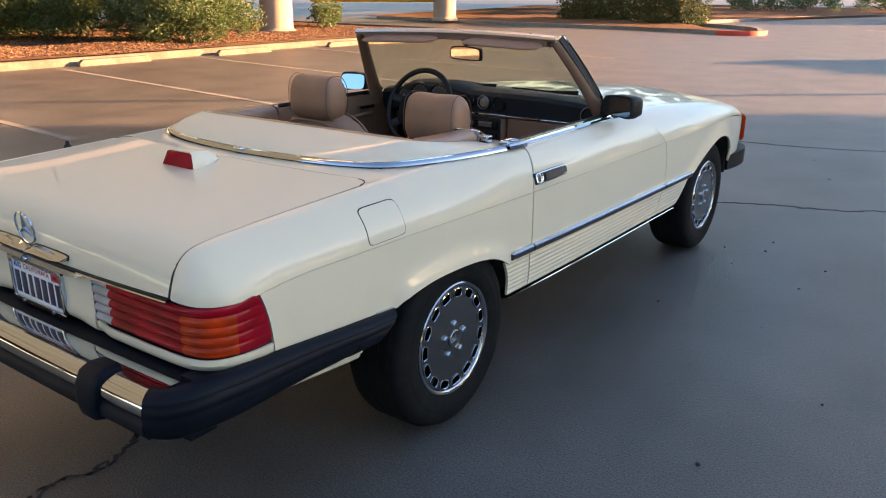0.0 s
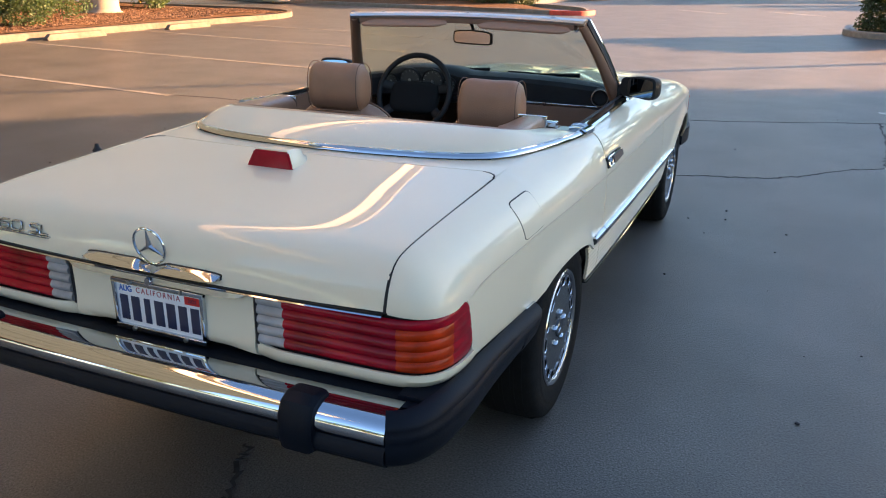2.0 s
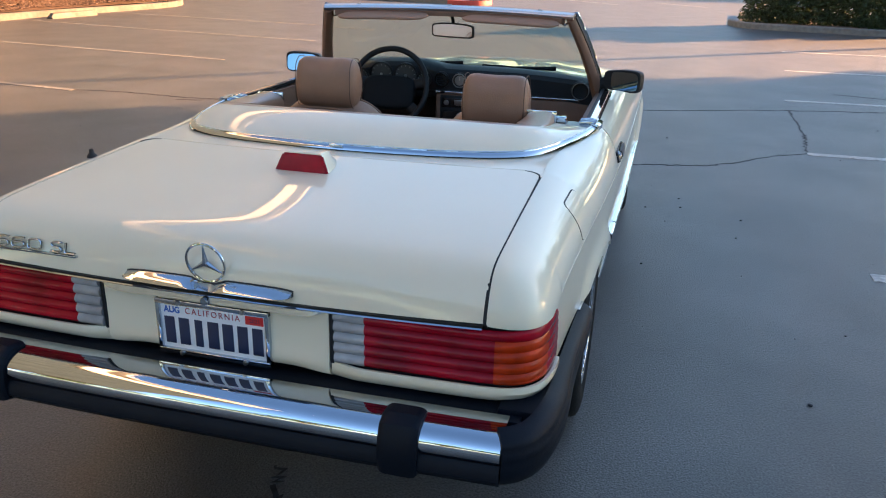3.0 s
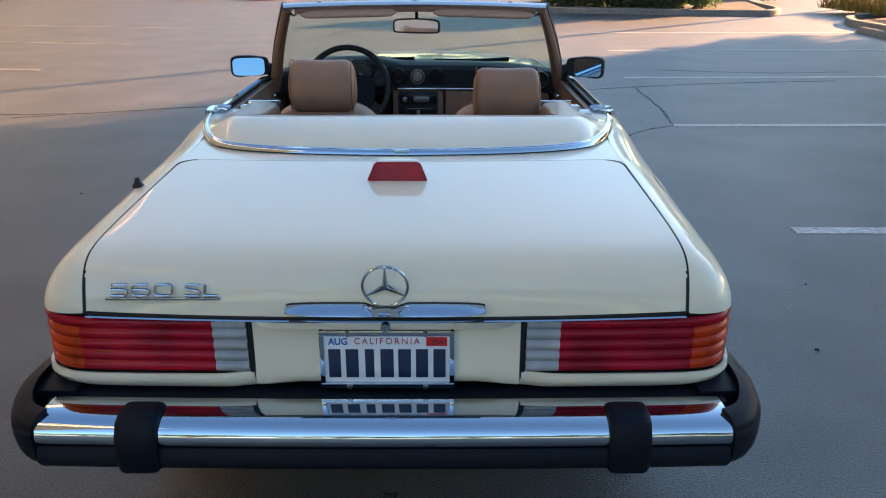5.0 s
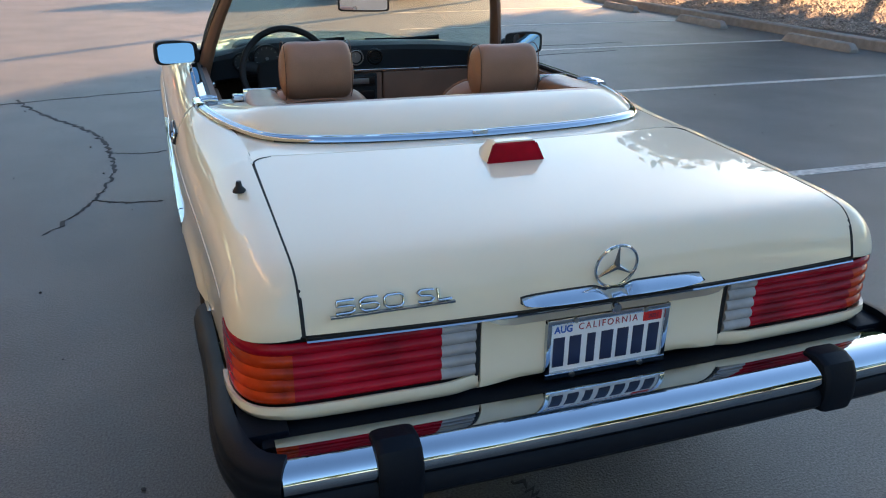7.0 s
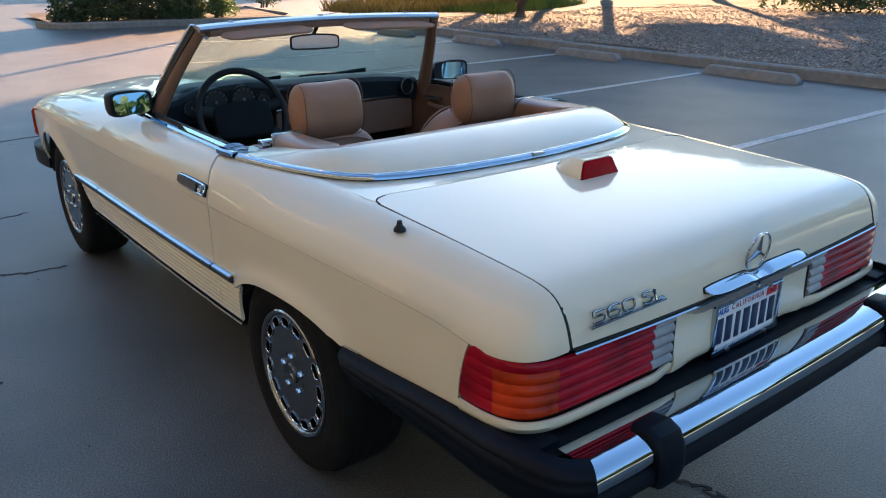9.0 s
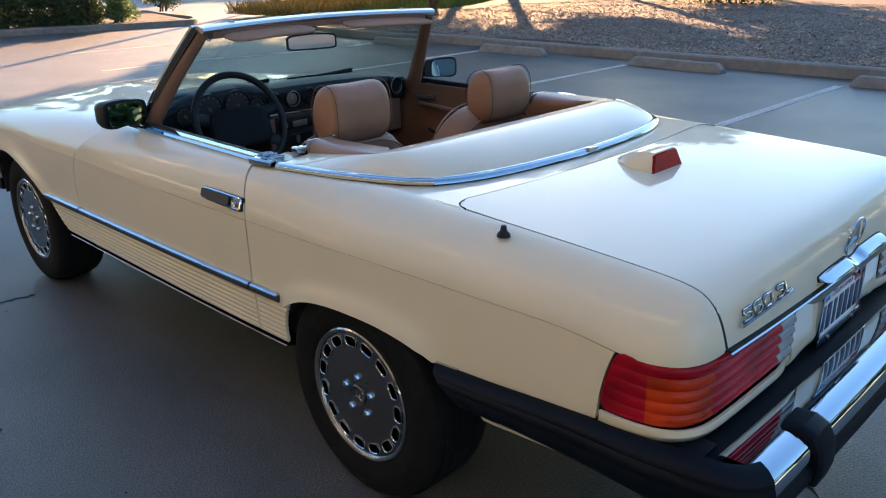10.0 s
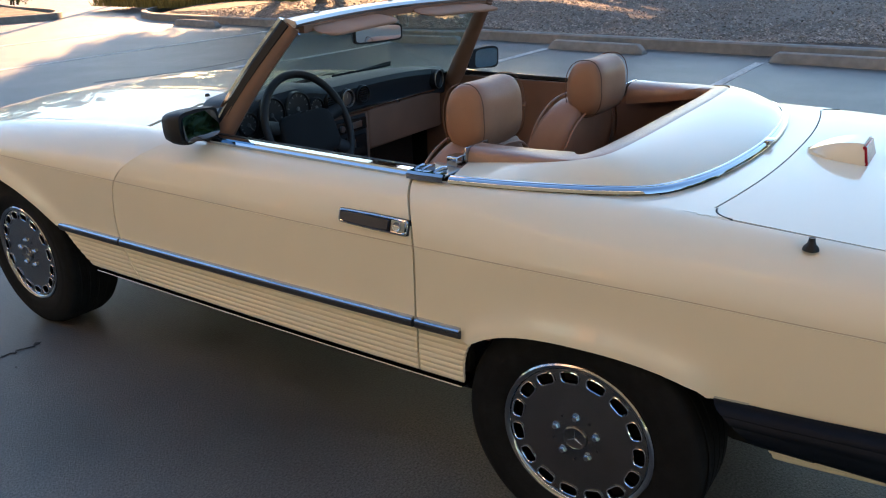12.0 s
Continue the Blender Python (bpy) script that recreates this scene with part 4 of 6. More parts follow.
for q, d in zip(inner, inward):
    k = np.clip((q[1] - 0.055) / 0.17, 0, 1)
    k = k * k * (3 - 2 * k)
    wide, lift = 0.066 + 0.049 * k, max(-0.002, 0.947 - q[2])
    ring = []
    for u, v in ((0.02, -1.0), (0.0, 0.0), (0.03, 0.55), (0.12, 0.9), (0.3, 1.0), (0.6, 0.96), (0.85, 0.72), (0.97, 0.3), (1.0, -0.3), (0.97, -1.0)):
        z = lift * v if v > 0 and lift > 0 else (0.010 * (v - 1) + lift if v > 0 else 0.030 * v + min(lift, 0) - 0.004)
        ring.append(tuple(q[:2] + d[:2] * wide * u) + (q[2] + z,))
    rows.append(ring)
part("cover_roll", skin(np.array(rows), True, True), ROLL_LEATHER, car, "tan leather roll along the cover's edge", angle=60)
for s in (1, -1):
    a, b = sorted((s * 0.492, s * 0.606))
    part("roll_cap", box(a, b, 0.4375, 0.445, 0.900, 0.9465, 0.003, 2), CHROME, car, "chrome cap on the roll's end")

# dark inner body that fills panel joints
for name, b in (
    ("boot_well", (-0.60, 0.60, -0.90, -0.30, 0.30, 0.80)),
    ("floor_pan", (-0.64, 0.64, 0.36, 1.70, 0.26, 0.33)),
    ("rear_axle_well", (-0.55, 0.55, -0.28, 0.12, 0.24, 0.66)),
    ("engine_bay", (-0.60, 0.60, 1.72, 3.10, 0.24, 0.74)),
):
    part(name, box(*b, 0.02), PAINT_DARK, car, "black underbody")
for s in (-1, 1):
    for y0, y1, z0, z1 in ((-0.80, -0.36, 0.44, 0.72), (0.335, 1.88, 0.37, 0.72), (2.80, 3.10, 0.46, 0.68)):
        a, b = sorted((s * 0.735, s * 0.765))
        part("inner_panel", box(a, b, y0, y1, z0, z1, 0.008), PAINT_DARK, car)
    for y0, f in ((0.0, arch_rear), (2.46, arch_front)):
        lo, hi = (-0.34, 0.33) if y0 == 0 else (1.93, 2.79)
        rows = []
        for x in (0.56, 0.70, 0.80 if y0 == 0 else 0.845):
            rows.append([(s * x, y, float(f(np.clip(y, lo + 0.01, hi - 0.01))) + 0.012) for y in np.linspace(lo, hi, 24)])
        part("wheel_well", slab(np.array(rows), 0.006, s), PAINT_DARK, car)

# ---------- the car: trim, lamps, bumpers, wheels ----------
RED_LENS = material("red_lens", (0.28, 0.0025, 0.013), 0.16, vary=0.4, scale=9, spec=0.15, coat=0.12)
AMBER_LENS = material("amber_lens", (0.40, 0.031, 0.003), 0.22, vary=0.45, scale=14, spec=0.15, coat=0.12)
CLEAR_LENS = material("clear_lens", (0.30, 0.30, 0.31), 0.2, vary=0.2, scale=18)
GLASS = material("windscreen_glass", (0.72, 0.82, 0.74), 0.0, Transmission_Weight=1.0, IOR=1.45)
MIRROR = material("mirror", (0.85, 0.87, 0.88), 0.015, 1.0)
# the reflected sky's blue is put into this mirror's own colour
MIRROR_SKY = material("sky_blue_mirror", (0.29, 0.42, 0.52), 0.015, 1.0)
PLATE_WHITE = material("plate_white", (0.72, 0.73, 0.75), 0.4, vary=0.03, scale=20)
PLATE_BLUE = material("plate_blue", (0.012, 0.02, 0.06), 0.4)
PLATE_RED = material("plate_red", (0.55, 0.02, 0.02), 0.4)
PLATE_TEXT_RED = material("plate_text_red", (0.30, 0.03, 0.05), 0.4)
PLATE_MONTH = material("plate_month_blue", (0.03, 0.10, 0.40), 0.4)
MOULD = material("moulding_rubber", (0.028, 0.028, 0.034), 0.45, vary=0.1, scale=20)
SATIN = material("satin_chrome", (0.55, 0.56, 0.59), 0.3, 0.9)
WHEEL_SILVER = material("wheel_silver", (0.20, 0.205, 0.215), 0.24, 1.0, vary=0.06, scale=20)


RIM = material("polished_rim", (0.36, 0.37, 0.39), 0.12, 1.0, vary=0.05, scale=25)


def text_mesh(name, body, size, extrude, m, mat, parent, label="", spacing=1.0, squeeze=1.0, bold=0.0):
    cu = bpy.data.curves.new(name, "FONT")
    cu.body, cu.size, cu.extrude, cu.space_character, cu.offset = body, size, extrude, spacing, bold
    cu.align_x, cu.align_y = "CENTER", "CENTER"
    ob = new(name, cu)
    bpy.context.view_layer.update()
    me = bpy.data.meshes.new_from_object(ob.evaluated_get(bpy.context.evaluated_depsgraph_get()))
    bpy.data.objects.remove(ob)
    bpy.data.curves.remove(cu)
    me.transform(m @ Matrix.Diagonal((squeeze, 1, 1, 1)))
    me.materials.clear()
    # every letter becomes a part of its own
    src = bmesh.new()
    src.from_mesh(me)
    bpy.data.meshes.remove(me)
    todo = set(src.verts)
    while todo:
        stack, island = [min(todo, key=lambda v: v.index)], set()
        while stack:
            v = stack.pop()
            if v not in island:
                island.add(v)
                stack += [e.other_vert(v) for e in v.link_edges]
        todo -= island
        bm = bmesh.new()
        twin = {v: bm.verts.new(v.co) for v in sorted(island, key=lambda v: v.index)}
        for f in src.faces:
            if f.verts[0] in island:
                bm.faces.new([twin[v] for v in f.verts])
        part(name, bm, mat, parent, label, smooth=False)
    src.free()


# words on the red kerb
text_mesh("kerb_letter", "NO PARKING", 0.105, 0.002, pose(-6.02, 25.992, 0.085, 90, 0, -6), WORN_WHITE, red, "worn white kerb letter", 1.05, 0.95, 0.001)

# side mouldings and ribbed cladding
rear_inv = spline([0.365, 0.40, 0.44, 0.48, 0.512, 0.53], [0.320, 0.3185, 0.314, 0.302, 0.283, 0.268])
front_inv = spline([0.355, 0.40, 0.44, 0.48, 0.512, 0.53], [1.925, 1.985, 2.030, 2.072, 2.106, 2.124])


def ribbed(y_a, y_b, n):
    rows = []
    for i in range(n + 1):
        u = i / n
        row = []
        for k in range(65):
            z = 0.372 + (0.510 - 0.372) * k / 64
            y = float(y_a(z) + u * (y_b(z) - y_a(z)))
            w = (k / 64 * 8) % 1
            rib = 0.0028 * (min(w, 1 - w) * 2) ** 0.6
            row.append((float(half_width(y)) - 0.012 - 0.012 * ((0.51 - z) / 0.15) ** 2 + rib, y, z))
        rows.append(row)
    return np.array(rows)


for s in (1, -1):
    part("ribbed_cladding", slab(mirrored(ribbed(lambda z: door_front(z) - GAP, lambda z: door_back(z) + GAP, 16), s), 0.01, -s), PAINT, car, "ivory ribbed lower cladding")
    part("ribbed_cladding", slab(mirrored(ribbed(lambda z: door_back(z) - GAP, rear_inv, 5), s), 0.01, -s), PAINT, car, "ivory ribbed lower cladding")
    part("ribbed_cladding", slab(mirrored(ribbed(front_inv, lambda z: door_front(z) + GAP, 8), s), 0.01, -s), PAINT, car, "ivory ribbed lower cladding")
    for y0, y1 in ((0.312, 0.447), (0.457, 1.704), (1.716, 2.075)):
        ys = np.linspace(y0, y1, 14)
        z0 = lambda y: 0.531 - 0.012 * (y - 0.4) / 1.3
        path = [(s * (float(half_width(y)) - 0.004), y, z0(y)) for y in ys]
        k = s
        strip = part("side_moulding", sweep(path, [(k * a, b) for a, b in [(-0.01, -0.015), (0.010, -0.016), (0.017, -0.010), (0.019, 0.003), (0.012, 0.007), (-0.01, 0.007)]]), MOULD, car, "black rubber side moulding with chrome top")
        part("moulding_chrome", sweep(path, [(k * a, b) for a, b in [(-0.01, 0.0075), (0.0125, 0.0075), (0.018, 0.0050), (0.0175, 0.0085), (0.011, 0.0135), (-0.01, 0.0135)]]), CHROME, strip, "chrome strip")
    ys = np.linspace(0.325, 1.925, 14)
    path = [(s * (float(half_width(y)) - 0.030), y, 0.361) for y in ys]
    part("sill_chrome", sweep(path, [(s * a, b) for a, b in [(-0.01, -0.006), (0.011, -0.003), (0.0135, -0.0018), (0.012, 0.0005), (-0.01, 0.004)]]), CHROME, car, "thin chrome sill strip")
    part("sill", sweep([(x, y, z - 0.045) for x, y, z in path], [(s * a, b) for a, b in [(-0.07, 0.004), (-0.045, 0.006), (-0.012, 0.038), (-0.07, 0.038)]]), RUBBER, car, "black sill")
    # belt moulding along the door top, stepped at the windscreen
    ys = np.linspace(0.525, 1.30, 14)
    path = [(s * 0.738, y, 0.898 + 0.004 * (y - 0.5)) for y in ys]
    part("belt_moulding", sweep(path, [(s * a, b) for a, b in [(-0.022, -0.006), (0.014, -0.008), (0.016, 0.0), (0.006, 0.005), (0.004, 0.010), (-0.018, 0.012), (-0.022, 0.008)]]), CHROME, car, "chrome belt moulding")
    part("window_seal", sweep([(s * 0.712, y, 0.904 + 0.004 * (y - 0.5)) for y in ys], [(-0.006, -0.006), (0.006, -0.006), (0.006, 0.008), (-0.006, 0.008)]), BLACK, car)
    # chrome corner piece with raised bands and roof latch behind the door
    for y in (0.506, 0.484, 0.446):
        part("corner_band", tube([(s * 0.690, y, 0.908), (s * 0.712, y, 0.9125), (s * 0.736, y, 0.911), (s * 0.750, y, 0.904), (s * 0.755, y, 0.896)], 0.0065, 8, squash=(1.2, 0.7), up=(0, 1, 0)), CHROME, car)
    part("belt_corner", sweep([(s * 0.740, 0.515, 0.900), (s * 0.742, 0.47, 0.901), (s * 0.738, 0.44, 0.901), (s * 0.735, 0.41, 0.901)], [(s * a, b) for a, b in [(-0.030, -0.006), (0.014, -0.008), (0.016, 0.0), (0.006, 0.006), (0.002, 0.012), (-0.024, 0.014), (-0.03, 0.008)]]), CHROME, car, "chrome corner moulding")
    a, b = sorted((s * 0.590, s * 0.640))
    latch = part("roof_latch", box(a, b, 0.446, 0.480, 0.895, 0.926, 0.005, 3), CHROME, car, "chrome roof latch")
    part("latch_slot", box(a + 0.010, b - 0.010, 0.479, 0.483, 0.902, 0.920, 0.002), BLACK, latch)
    a, b = sorted((s * 0.640, s * 0.728))
    part("latch_base", box(a, b, 0.425, 0.515, 0.880, 0.9015, 0.006, 3), STEEL, car)

    # door handle in its chrome surround
    hx = s * (float(half_width(0.58)) - 0.008)
    tilt = pose(hx, 0.578, 0.787, 0, s * -15, 0)
    def handle_edge(grow, y0=-0.111, y1=0.111):
        pts = []
        for a in np.linspace(0, 2 * math.pi, 44, endpoint=False):
            e = 2 / 14
            y = (y0 + y1) / 2 + ((y1 - y0) / 2 + grow) * math.copysign(abs(math.cos(a)) ** e, math.cos(a))
            slim = 1 - 0.12 * np.clip((y - 0.02) / 0.09, 0, 1)
            pts.append((y, (0.0175 * slim + grow) * math.copysign(abs(math.sin(a)) ** e, math.sin(a))))
        return pts

    def plate_of(grow, x0, x1, **k):
        return moved(skin(np.array([[(s * x, y, z) for y, z in handle_edge(grow, **k)] for x in (x0, x1)]), True, True), tilt)

    han = part("door_handle", plate_of(0.0045, -0.012, 0.002), BLACK, car, "door handle in a chrome surround", angle=30)
    loop = [(s * 0.003, y, z) for y, z in handle_edge(-0.0005)]
    part("surround", moved(tube(loop + loop[:2], 0.0042, 8, up=(1, 0, 0), caps=False), tilt), CHROME, han, "chrome surround")
    part("grip", plate_of(-0.004, 0.0, 0.014, y0=-0.062, y1=0.108), MOULD, han, "dark grip", angle=30)
    part("lock_plate", plate_of(-0.003, 0.0, 0.006, y0=-0.109, y1=-0.060), STEEL, han, angle=30)
    part("lock", moved(lathe([(0.0, 0.010), (0.008, 0.010), (0.012, 0.012), (0.0125, 0.006)], 20), tilt @ pose(0, -0.085, 0) @ Matrix.Diagonal((s, 1, 1, 1))), CHROME, han)

    # lamps round the rear corner: s along the outline
    s_end, s_red, s_amb, s_w, s_in = s_at_y(-0.770), s_at_y(-0.868), s_at_x(0.672), s_at_x(0.378), s_at_x(0.305)
    for name, mat, sa, sb, v0, v1 in (("tail_lamp_red", RED_LENS, s_end, s_red, 0, 1), ("tail_lamp_amber", AMBER_LENS, s_red, s_amb, 0, 0.8), ("tail_lamp_red", RED_LENS, s_red, s_amb, 0.8, 1), ("tail_lamp_red", RED_LENS, s_amb, s_w, 0, 1), ("tail_lamp_clear", CLEAR_LENS, s_w, s_in, 0, 1)):
        rows = []
        for i, q in enumerate(np.linspace(sa, sb, 20)):
            row = []
            low = 0.590
            high = float(np.interp(q, [s_end, s_red, s_amb], [0.7315, 0.7235, 0.7200]))
            near = max(0.0, 1 - i / 4) ** 2.2 if sa == s_end else 0.0
            low, high = low + 0.014 * near, high - 0.012 * near
            for v in np.linspace(v0, v1, 2 + round(59 * (v1 - v0))):
                z = low + (high - low) * v
                qq = q
                if sa == s_end:
                    first = s_at_y(float(lamp_edge(z)) - 0.003)
                    qq = first + (sb - first) * i / 19
                o = outline(qq)
                o2 = outline(min(qq + 0.01, 1)) - outline(max(qq - 0.01, 0))
                nx, ny = np.array([o2[1], -o2[0]]) / np.linalg.norm(o2) * -1
                # five rounded ribs with narrow valleys, running out towards the flank
                valley = abs(2 * ((v * 5) % 1) - 1) ** 2.0
                deep = 0.003 - 0.0082 * valley * float(np.interp(qq, [s_end, s_red, s_amb], [0.10, 0.35, 1.0]))
                row.append((s * (o[0] + nx * deep), o[1] + ny * deep, z))
            rows.append(row)
        part(name, slab(np.array(rows), 0.012, -s), mat, car, {"tail_lamp_red": "ribbed red tail lamp lens", "tail_lamp_amber": "ribbed amber indicator lens", "tail_lamp_clear": "ribbed clear reversing lamp lens"}[name], angle=60)
    # black seal at the inner end and body-coloured strip below the lamps
    a, b = sorted((s * 0.293, s * 0.3045))
    part("lamp_seal", box(a, b, -0.961, -0.94, 0.585, 0.722, 0.005, 3), BLACK, car)
    part("lamp_bed", slab(np.array([[(s * (outline(q)[0] - 0.012 * (q < 0.5)), outline(q)[1] + 0.012, z) for z in (0.575, 0.65, 0.73)] for q in np.linspace(s_at_y(-0.765), s_at_x(0.30), 24)]), 0.01, -s), BLACK, car)
    rows = []
    for q in np.linspace(s_at_y(-0.772), s_at_x(0.295), 40):
        o = outline(q)
        top = 0.588
        w = float(np.clip((0.375 - o[0]) / 0.08, 0, 1))
        w = w * w * (3 - 2 * w)
        back = w * max(0.0, -0.951 - (o[1] - 0.002))
        row = [(s * (o[0] + 0.002), o[1] - 0.002 + back, top), (s * (o[0] + 0.003), o[1] - 0.004 + back, 0.577), (s * (o[0] - 0.002), o[1] + 0.002 + back, 0.565 - 0.003 * w), (s * (o[0] - 0.014), o[1] + 0.012 + back, 0.555 - 0.002 * w)]
        rows.append(row)
    part("rear_valance", slab(np.array(rows), 0.008, -s), PAINT, car)

# rear panel between the lamps
rows = []
for x in np.linspace(-0.292, 0.292, 31):
    w = float(np.clip((abs(x) - 0.19) / 0.10, 0, 1))
    w = w * w * (3 - 2 * w)
    rows.append([(x, -0.952, 0.724), (x, -0.951, 0.66), (x, -0.952, 0.61), (x, -0.956, 0.583 - 0.007 * w), (x, -0.952, 0.570 - 0.009 * w), (x, -0.94, 0.562 - 0.009 * w)])
part("rear_panel", slab(np.array(rows), 0.008, 1), PAINT, car)
# chrome strip under the lid, grip bar and number plate lamp hood
path = [(x, -0.968 - 0.010 * (1 - (x / 0.65) ** 2), 0.7295 - 0.0075 * (1 - abs(x / 0.65) ** 2.3)) for x in np.linspace(-0.645, 0.645, 41)]
part("lid_chrome_strip", sweep(path, [(-0.012, -0.0035), (0.003, -0.0035), (0.005, -0.0015), (0.002, 0.001), (-0.012, 0.001)]), CHROME, car, "thin chrome strip under the boot lid")
part("lid_seal", sweep([(x, y, z + 0.0035) for x, y, z in path], [(-0.012, -0.002), (0.002, -0.002), (0.002, 0.0022), (-0.012, 0.0022)]), BLACK, car)
hood = []
for x in np.linspace(-0.29, 0.29, 21):
    w = min(1, (0.29 - abs(x)) / 0.05) ** 0.5
    hood.append([(x, -0.945, 0.722), (x, -0.973 - 0.010 * w, 0.720), (x, -0.974 - 0.012 * w, 0.720 - 0.014 * w), (x, -0.962, 0.715 - 0.016 * w), (x, -0.945, 0.714 - 0.016 * w)])
part("plate_lamp_hood", skin(np.array(hood), True, True), STEEL, car, "grey metal hood over the number plate")
part("boot_lock", moved(lathe([(0.0, -0.012), (0.009, -0.012), (0.011, -0.008), (0.011, 0.01)], 16, "y"), pose(0, -0.982, 0.712)), CHROME, car)
rows = []
for x in np.linspace(-0.212, 0.212, 41):
    w = (1 - (abs(x) / 0.214) ** 5) ** 0.5
    d = 0.010 * math.exp(-((x / 0.035) ** 4))
    top, bot = 0.749 + 0.006 * w - d, 0.749 - 0.010 * w
    mid = (top + bot) / 2
    rows.append([(x, -0.960, top + 0.006), (x, -0.970, top + 0.005), (x, -0.990 - 0.006 * w, mid - 0.002), (x, -0.992 - 0.006 * w, bot + 0.002), (x, -0.986, bot - 0.001), (x, -0.960, bot - 0.001)])
# black rim behind the grip that draws the shadow round its edge
part("grip_shade", skin(np.array([[(r[0][0] * 1.004, -0.955, r[0][2] + 0.001), (r[0][0] * 1.004, -0.970, r[1][2] + 0.0016), (r[0][0] * 1.004, -0.976, r[4][2] - 0.002), (r[0][0] * 1.004, -0.955, r[4][2] - 0.002)] for r in rows]), True, True), BLACK, car)
part("boot_grip", skin(np.array(rows), True, True), CHROME, car, "chrome grip bar on the boot lid")
# round ornament on the lid: a ring with three slim arms
orn = part("ornament", moved(lathe([(0.0480 + 0.0032 * math.cos(a), 0.0035 * math.sin(a)) for a in np.linspace(0, 2 * math.pi, 9)], 40, "y"), pose(0, -0.972, 0.800, 8)), CHROME, car, "chrome ring ornament with three arms")
for a in (90, 210, 330):
    arm = tube([(0, 0, 0), (0.022 * math.cos(radians(a)), 0, 0.022 * math.sin(radians(a))), (0.046 * math.cos(radians(a)), 0, 0.046 * math.sin(radians(a)))], [0.008, 0.0045, 0.0012], 6, squash=(1, 1), up=(0, 1, 0))
    part("arm", moved(arm, pose(0, -0.972, 0.800, 8)), CHROME, orn)
# model badge
badge = part("badge_bar", box(-0.598, -0.352, -0.969, -0.9615, 0.7665, 0.7715, 0.001, turn=pose(0, 0, 0)), CHROME, car, "chrome badge underline")
STROKES = {
    "5": ((1, 1), (0.08, 1), (0.05, 0.56), (0.75, 0.58), (1, 0.44), (1, 0.15), (0.8, 0), (0, 0)),
    "6": ((0.95, 1), (0.25, 1), (0, 0.8), (0, 0.2), (0.2, 0), (0.8, 0), (1, 0.18), (1, 0.4), (0.8, 0.56), (0.05, 0.56)),
    "0": ((0.5, 0), (0.82, 0), (1, 0.2), (1, 0.8), (0.82, 1), (0.18, 1), (0, 0.8), (0, 0.2), (0.18, 0), (0.5, 0)),
    "S": ((1, 0.93), (0.78, 1), (0.2, 1), (0, 0.8), (0.2, 0.56), (0.8, 0.48), (1, 0.24), (0.8, 0), (0.2, 0), (0, 0.07)),
    "L": ((0, 1), (0, 0.02), (1, 0.02)),
}
for c, x0, w in (("5", -0.587, 0.036), ("6", -0.540, 0.036), ("0", -0.493, 0.037), ("S", -0.427, 0.032), ("L", -0.386, 0.027)):
    pts = []
    for (a0, b0), (a1, b1) in zip(STROKES[c], STROKES[c][1:]):
        pts += [(a0 + (a1 - a0) * t, b0 + (b1 - b0) * t) for t in (0.0, 0.33, 0.67)]
    pts.append(STROKES[c][-1])
    path = [(x0 + a * w, -0.9655 + 0.30 * (0.0225 * b), 0.7755 + 0.0225 * b) for a, b in pts]
    let = part("badge_letter", tube(path, 0.0019, 8, squash=(1, 1.2), up=(0, 1, 0)), CHROME, badge, "chrome badge letter")
    part("letter_edge", tube([(x, y + 0.0022, z - 0.0004) for x, y, z in path], 0.0023, 6, squash=(1, 0.8), up=(0, 1, 0)), BLACK, let)

# number plate with chrome frame
PY = 0.014
plate = part("number_plate", box(-0.141, 0.141, -0.978 + PY, -0.970 + PY, 0.560, 0.688, 0.002), PLATE_WHITE, car, "white number plate in a chrome frame")
for x0, x1, z0, z1 in ((-0.148, 0.148, 0.681, 0.694), (-0.148, 0.148, 0.552, 0.566), (-0.148, -0.137, 0.552, 0.694), (0.137, 0.148, 0.552, 0.694)):
    e = 0.001 if x1 - x0 < 0.1 else 0
    part("plate_frame", box(x0, x1, -0.986 + e + PY, -0.968 + PY, z0, z1, 0.003), CHROME, plate)
face = lambda x, z: pose(x, -0.9785 + PY, z, 90, 0, 0)
for k, w in enumerate((0.027, 0.028, 0.020, 0.029, 0.028, 0.027, 0.027)):
    x = -0.116 + 0.0385 * k
    part("plate_bar", box(x - w / 2, x + w / 2, -0.9795 + PY, -0.977 + PY, 0.577, 0.647, 0.001), PLATE_BLUE, plate)
text_mesh("plate_letter", "CALIFORNIA", 0.022, 0.0005, face(0.0, 0.666), PLATE_TEXT_RED, plate, "", 1.35, 0.90)
text_mesh("month_letter", "AUG", 0.023, 0.0005, face(-0.107, 0.665), PLATE_MONTH, plate, "", 1.0, 0.88, 0.0006)
part("plate_sticker", box(0.086, 0.132, -0.9795 + PY, -0.977 + PY, 0.655, 0.677, 0.001), PLATE_RED, plate)
text_mesh("year_digit", "2021", 0.014, 0.0005, face(0.111, 0.666) @ pose(0, 0, 0.0012), PLATE_BLUE, plate)
for x, z in ((-0.084, 0.558), (0.084, 0.558), (-0.084, 0.688), (0.084, 0.688)):
    part("plate_screw", moved(lathe([(0, -0.006), (0.006, -0.005), (0.007, 0.0)], 10, "y"), pose(x, -0.985 + PY, z)), STEEL, plate)

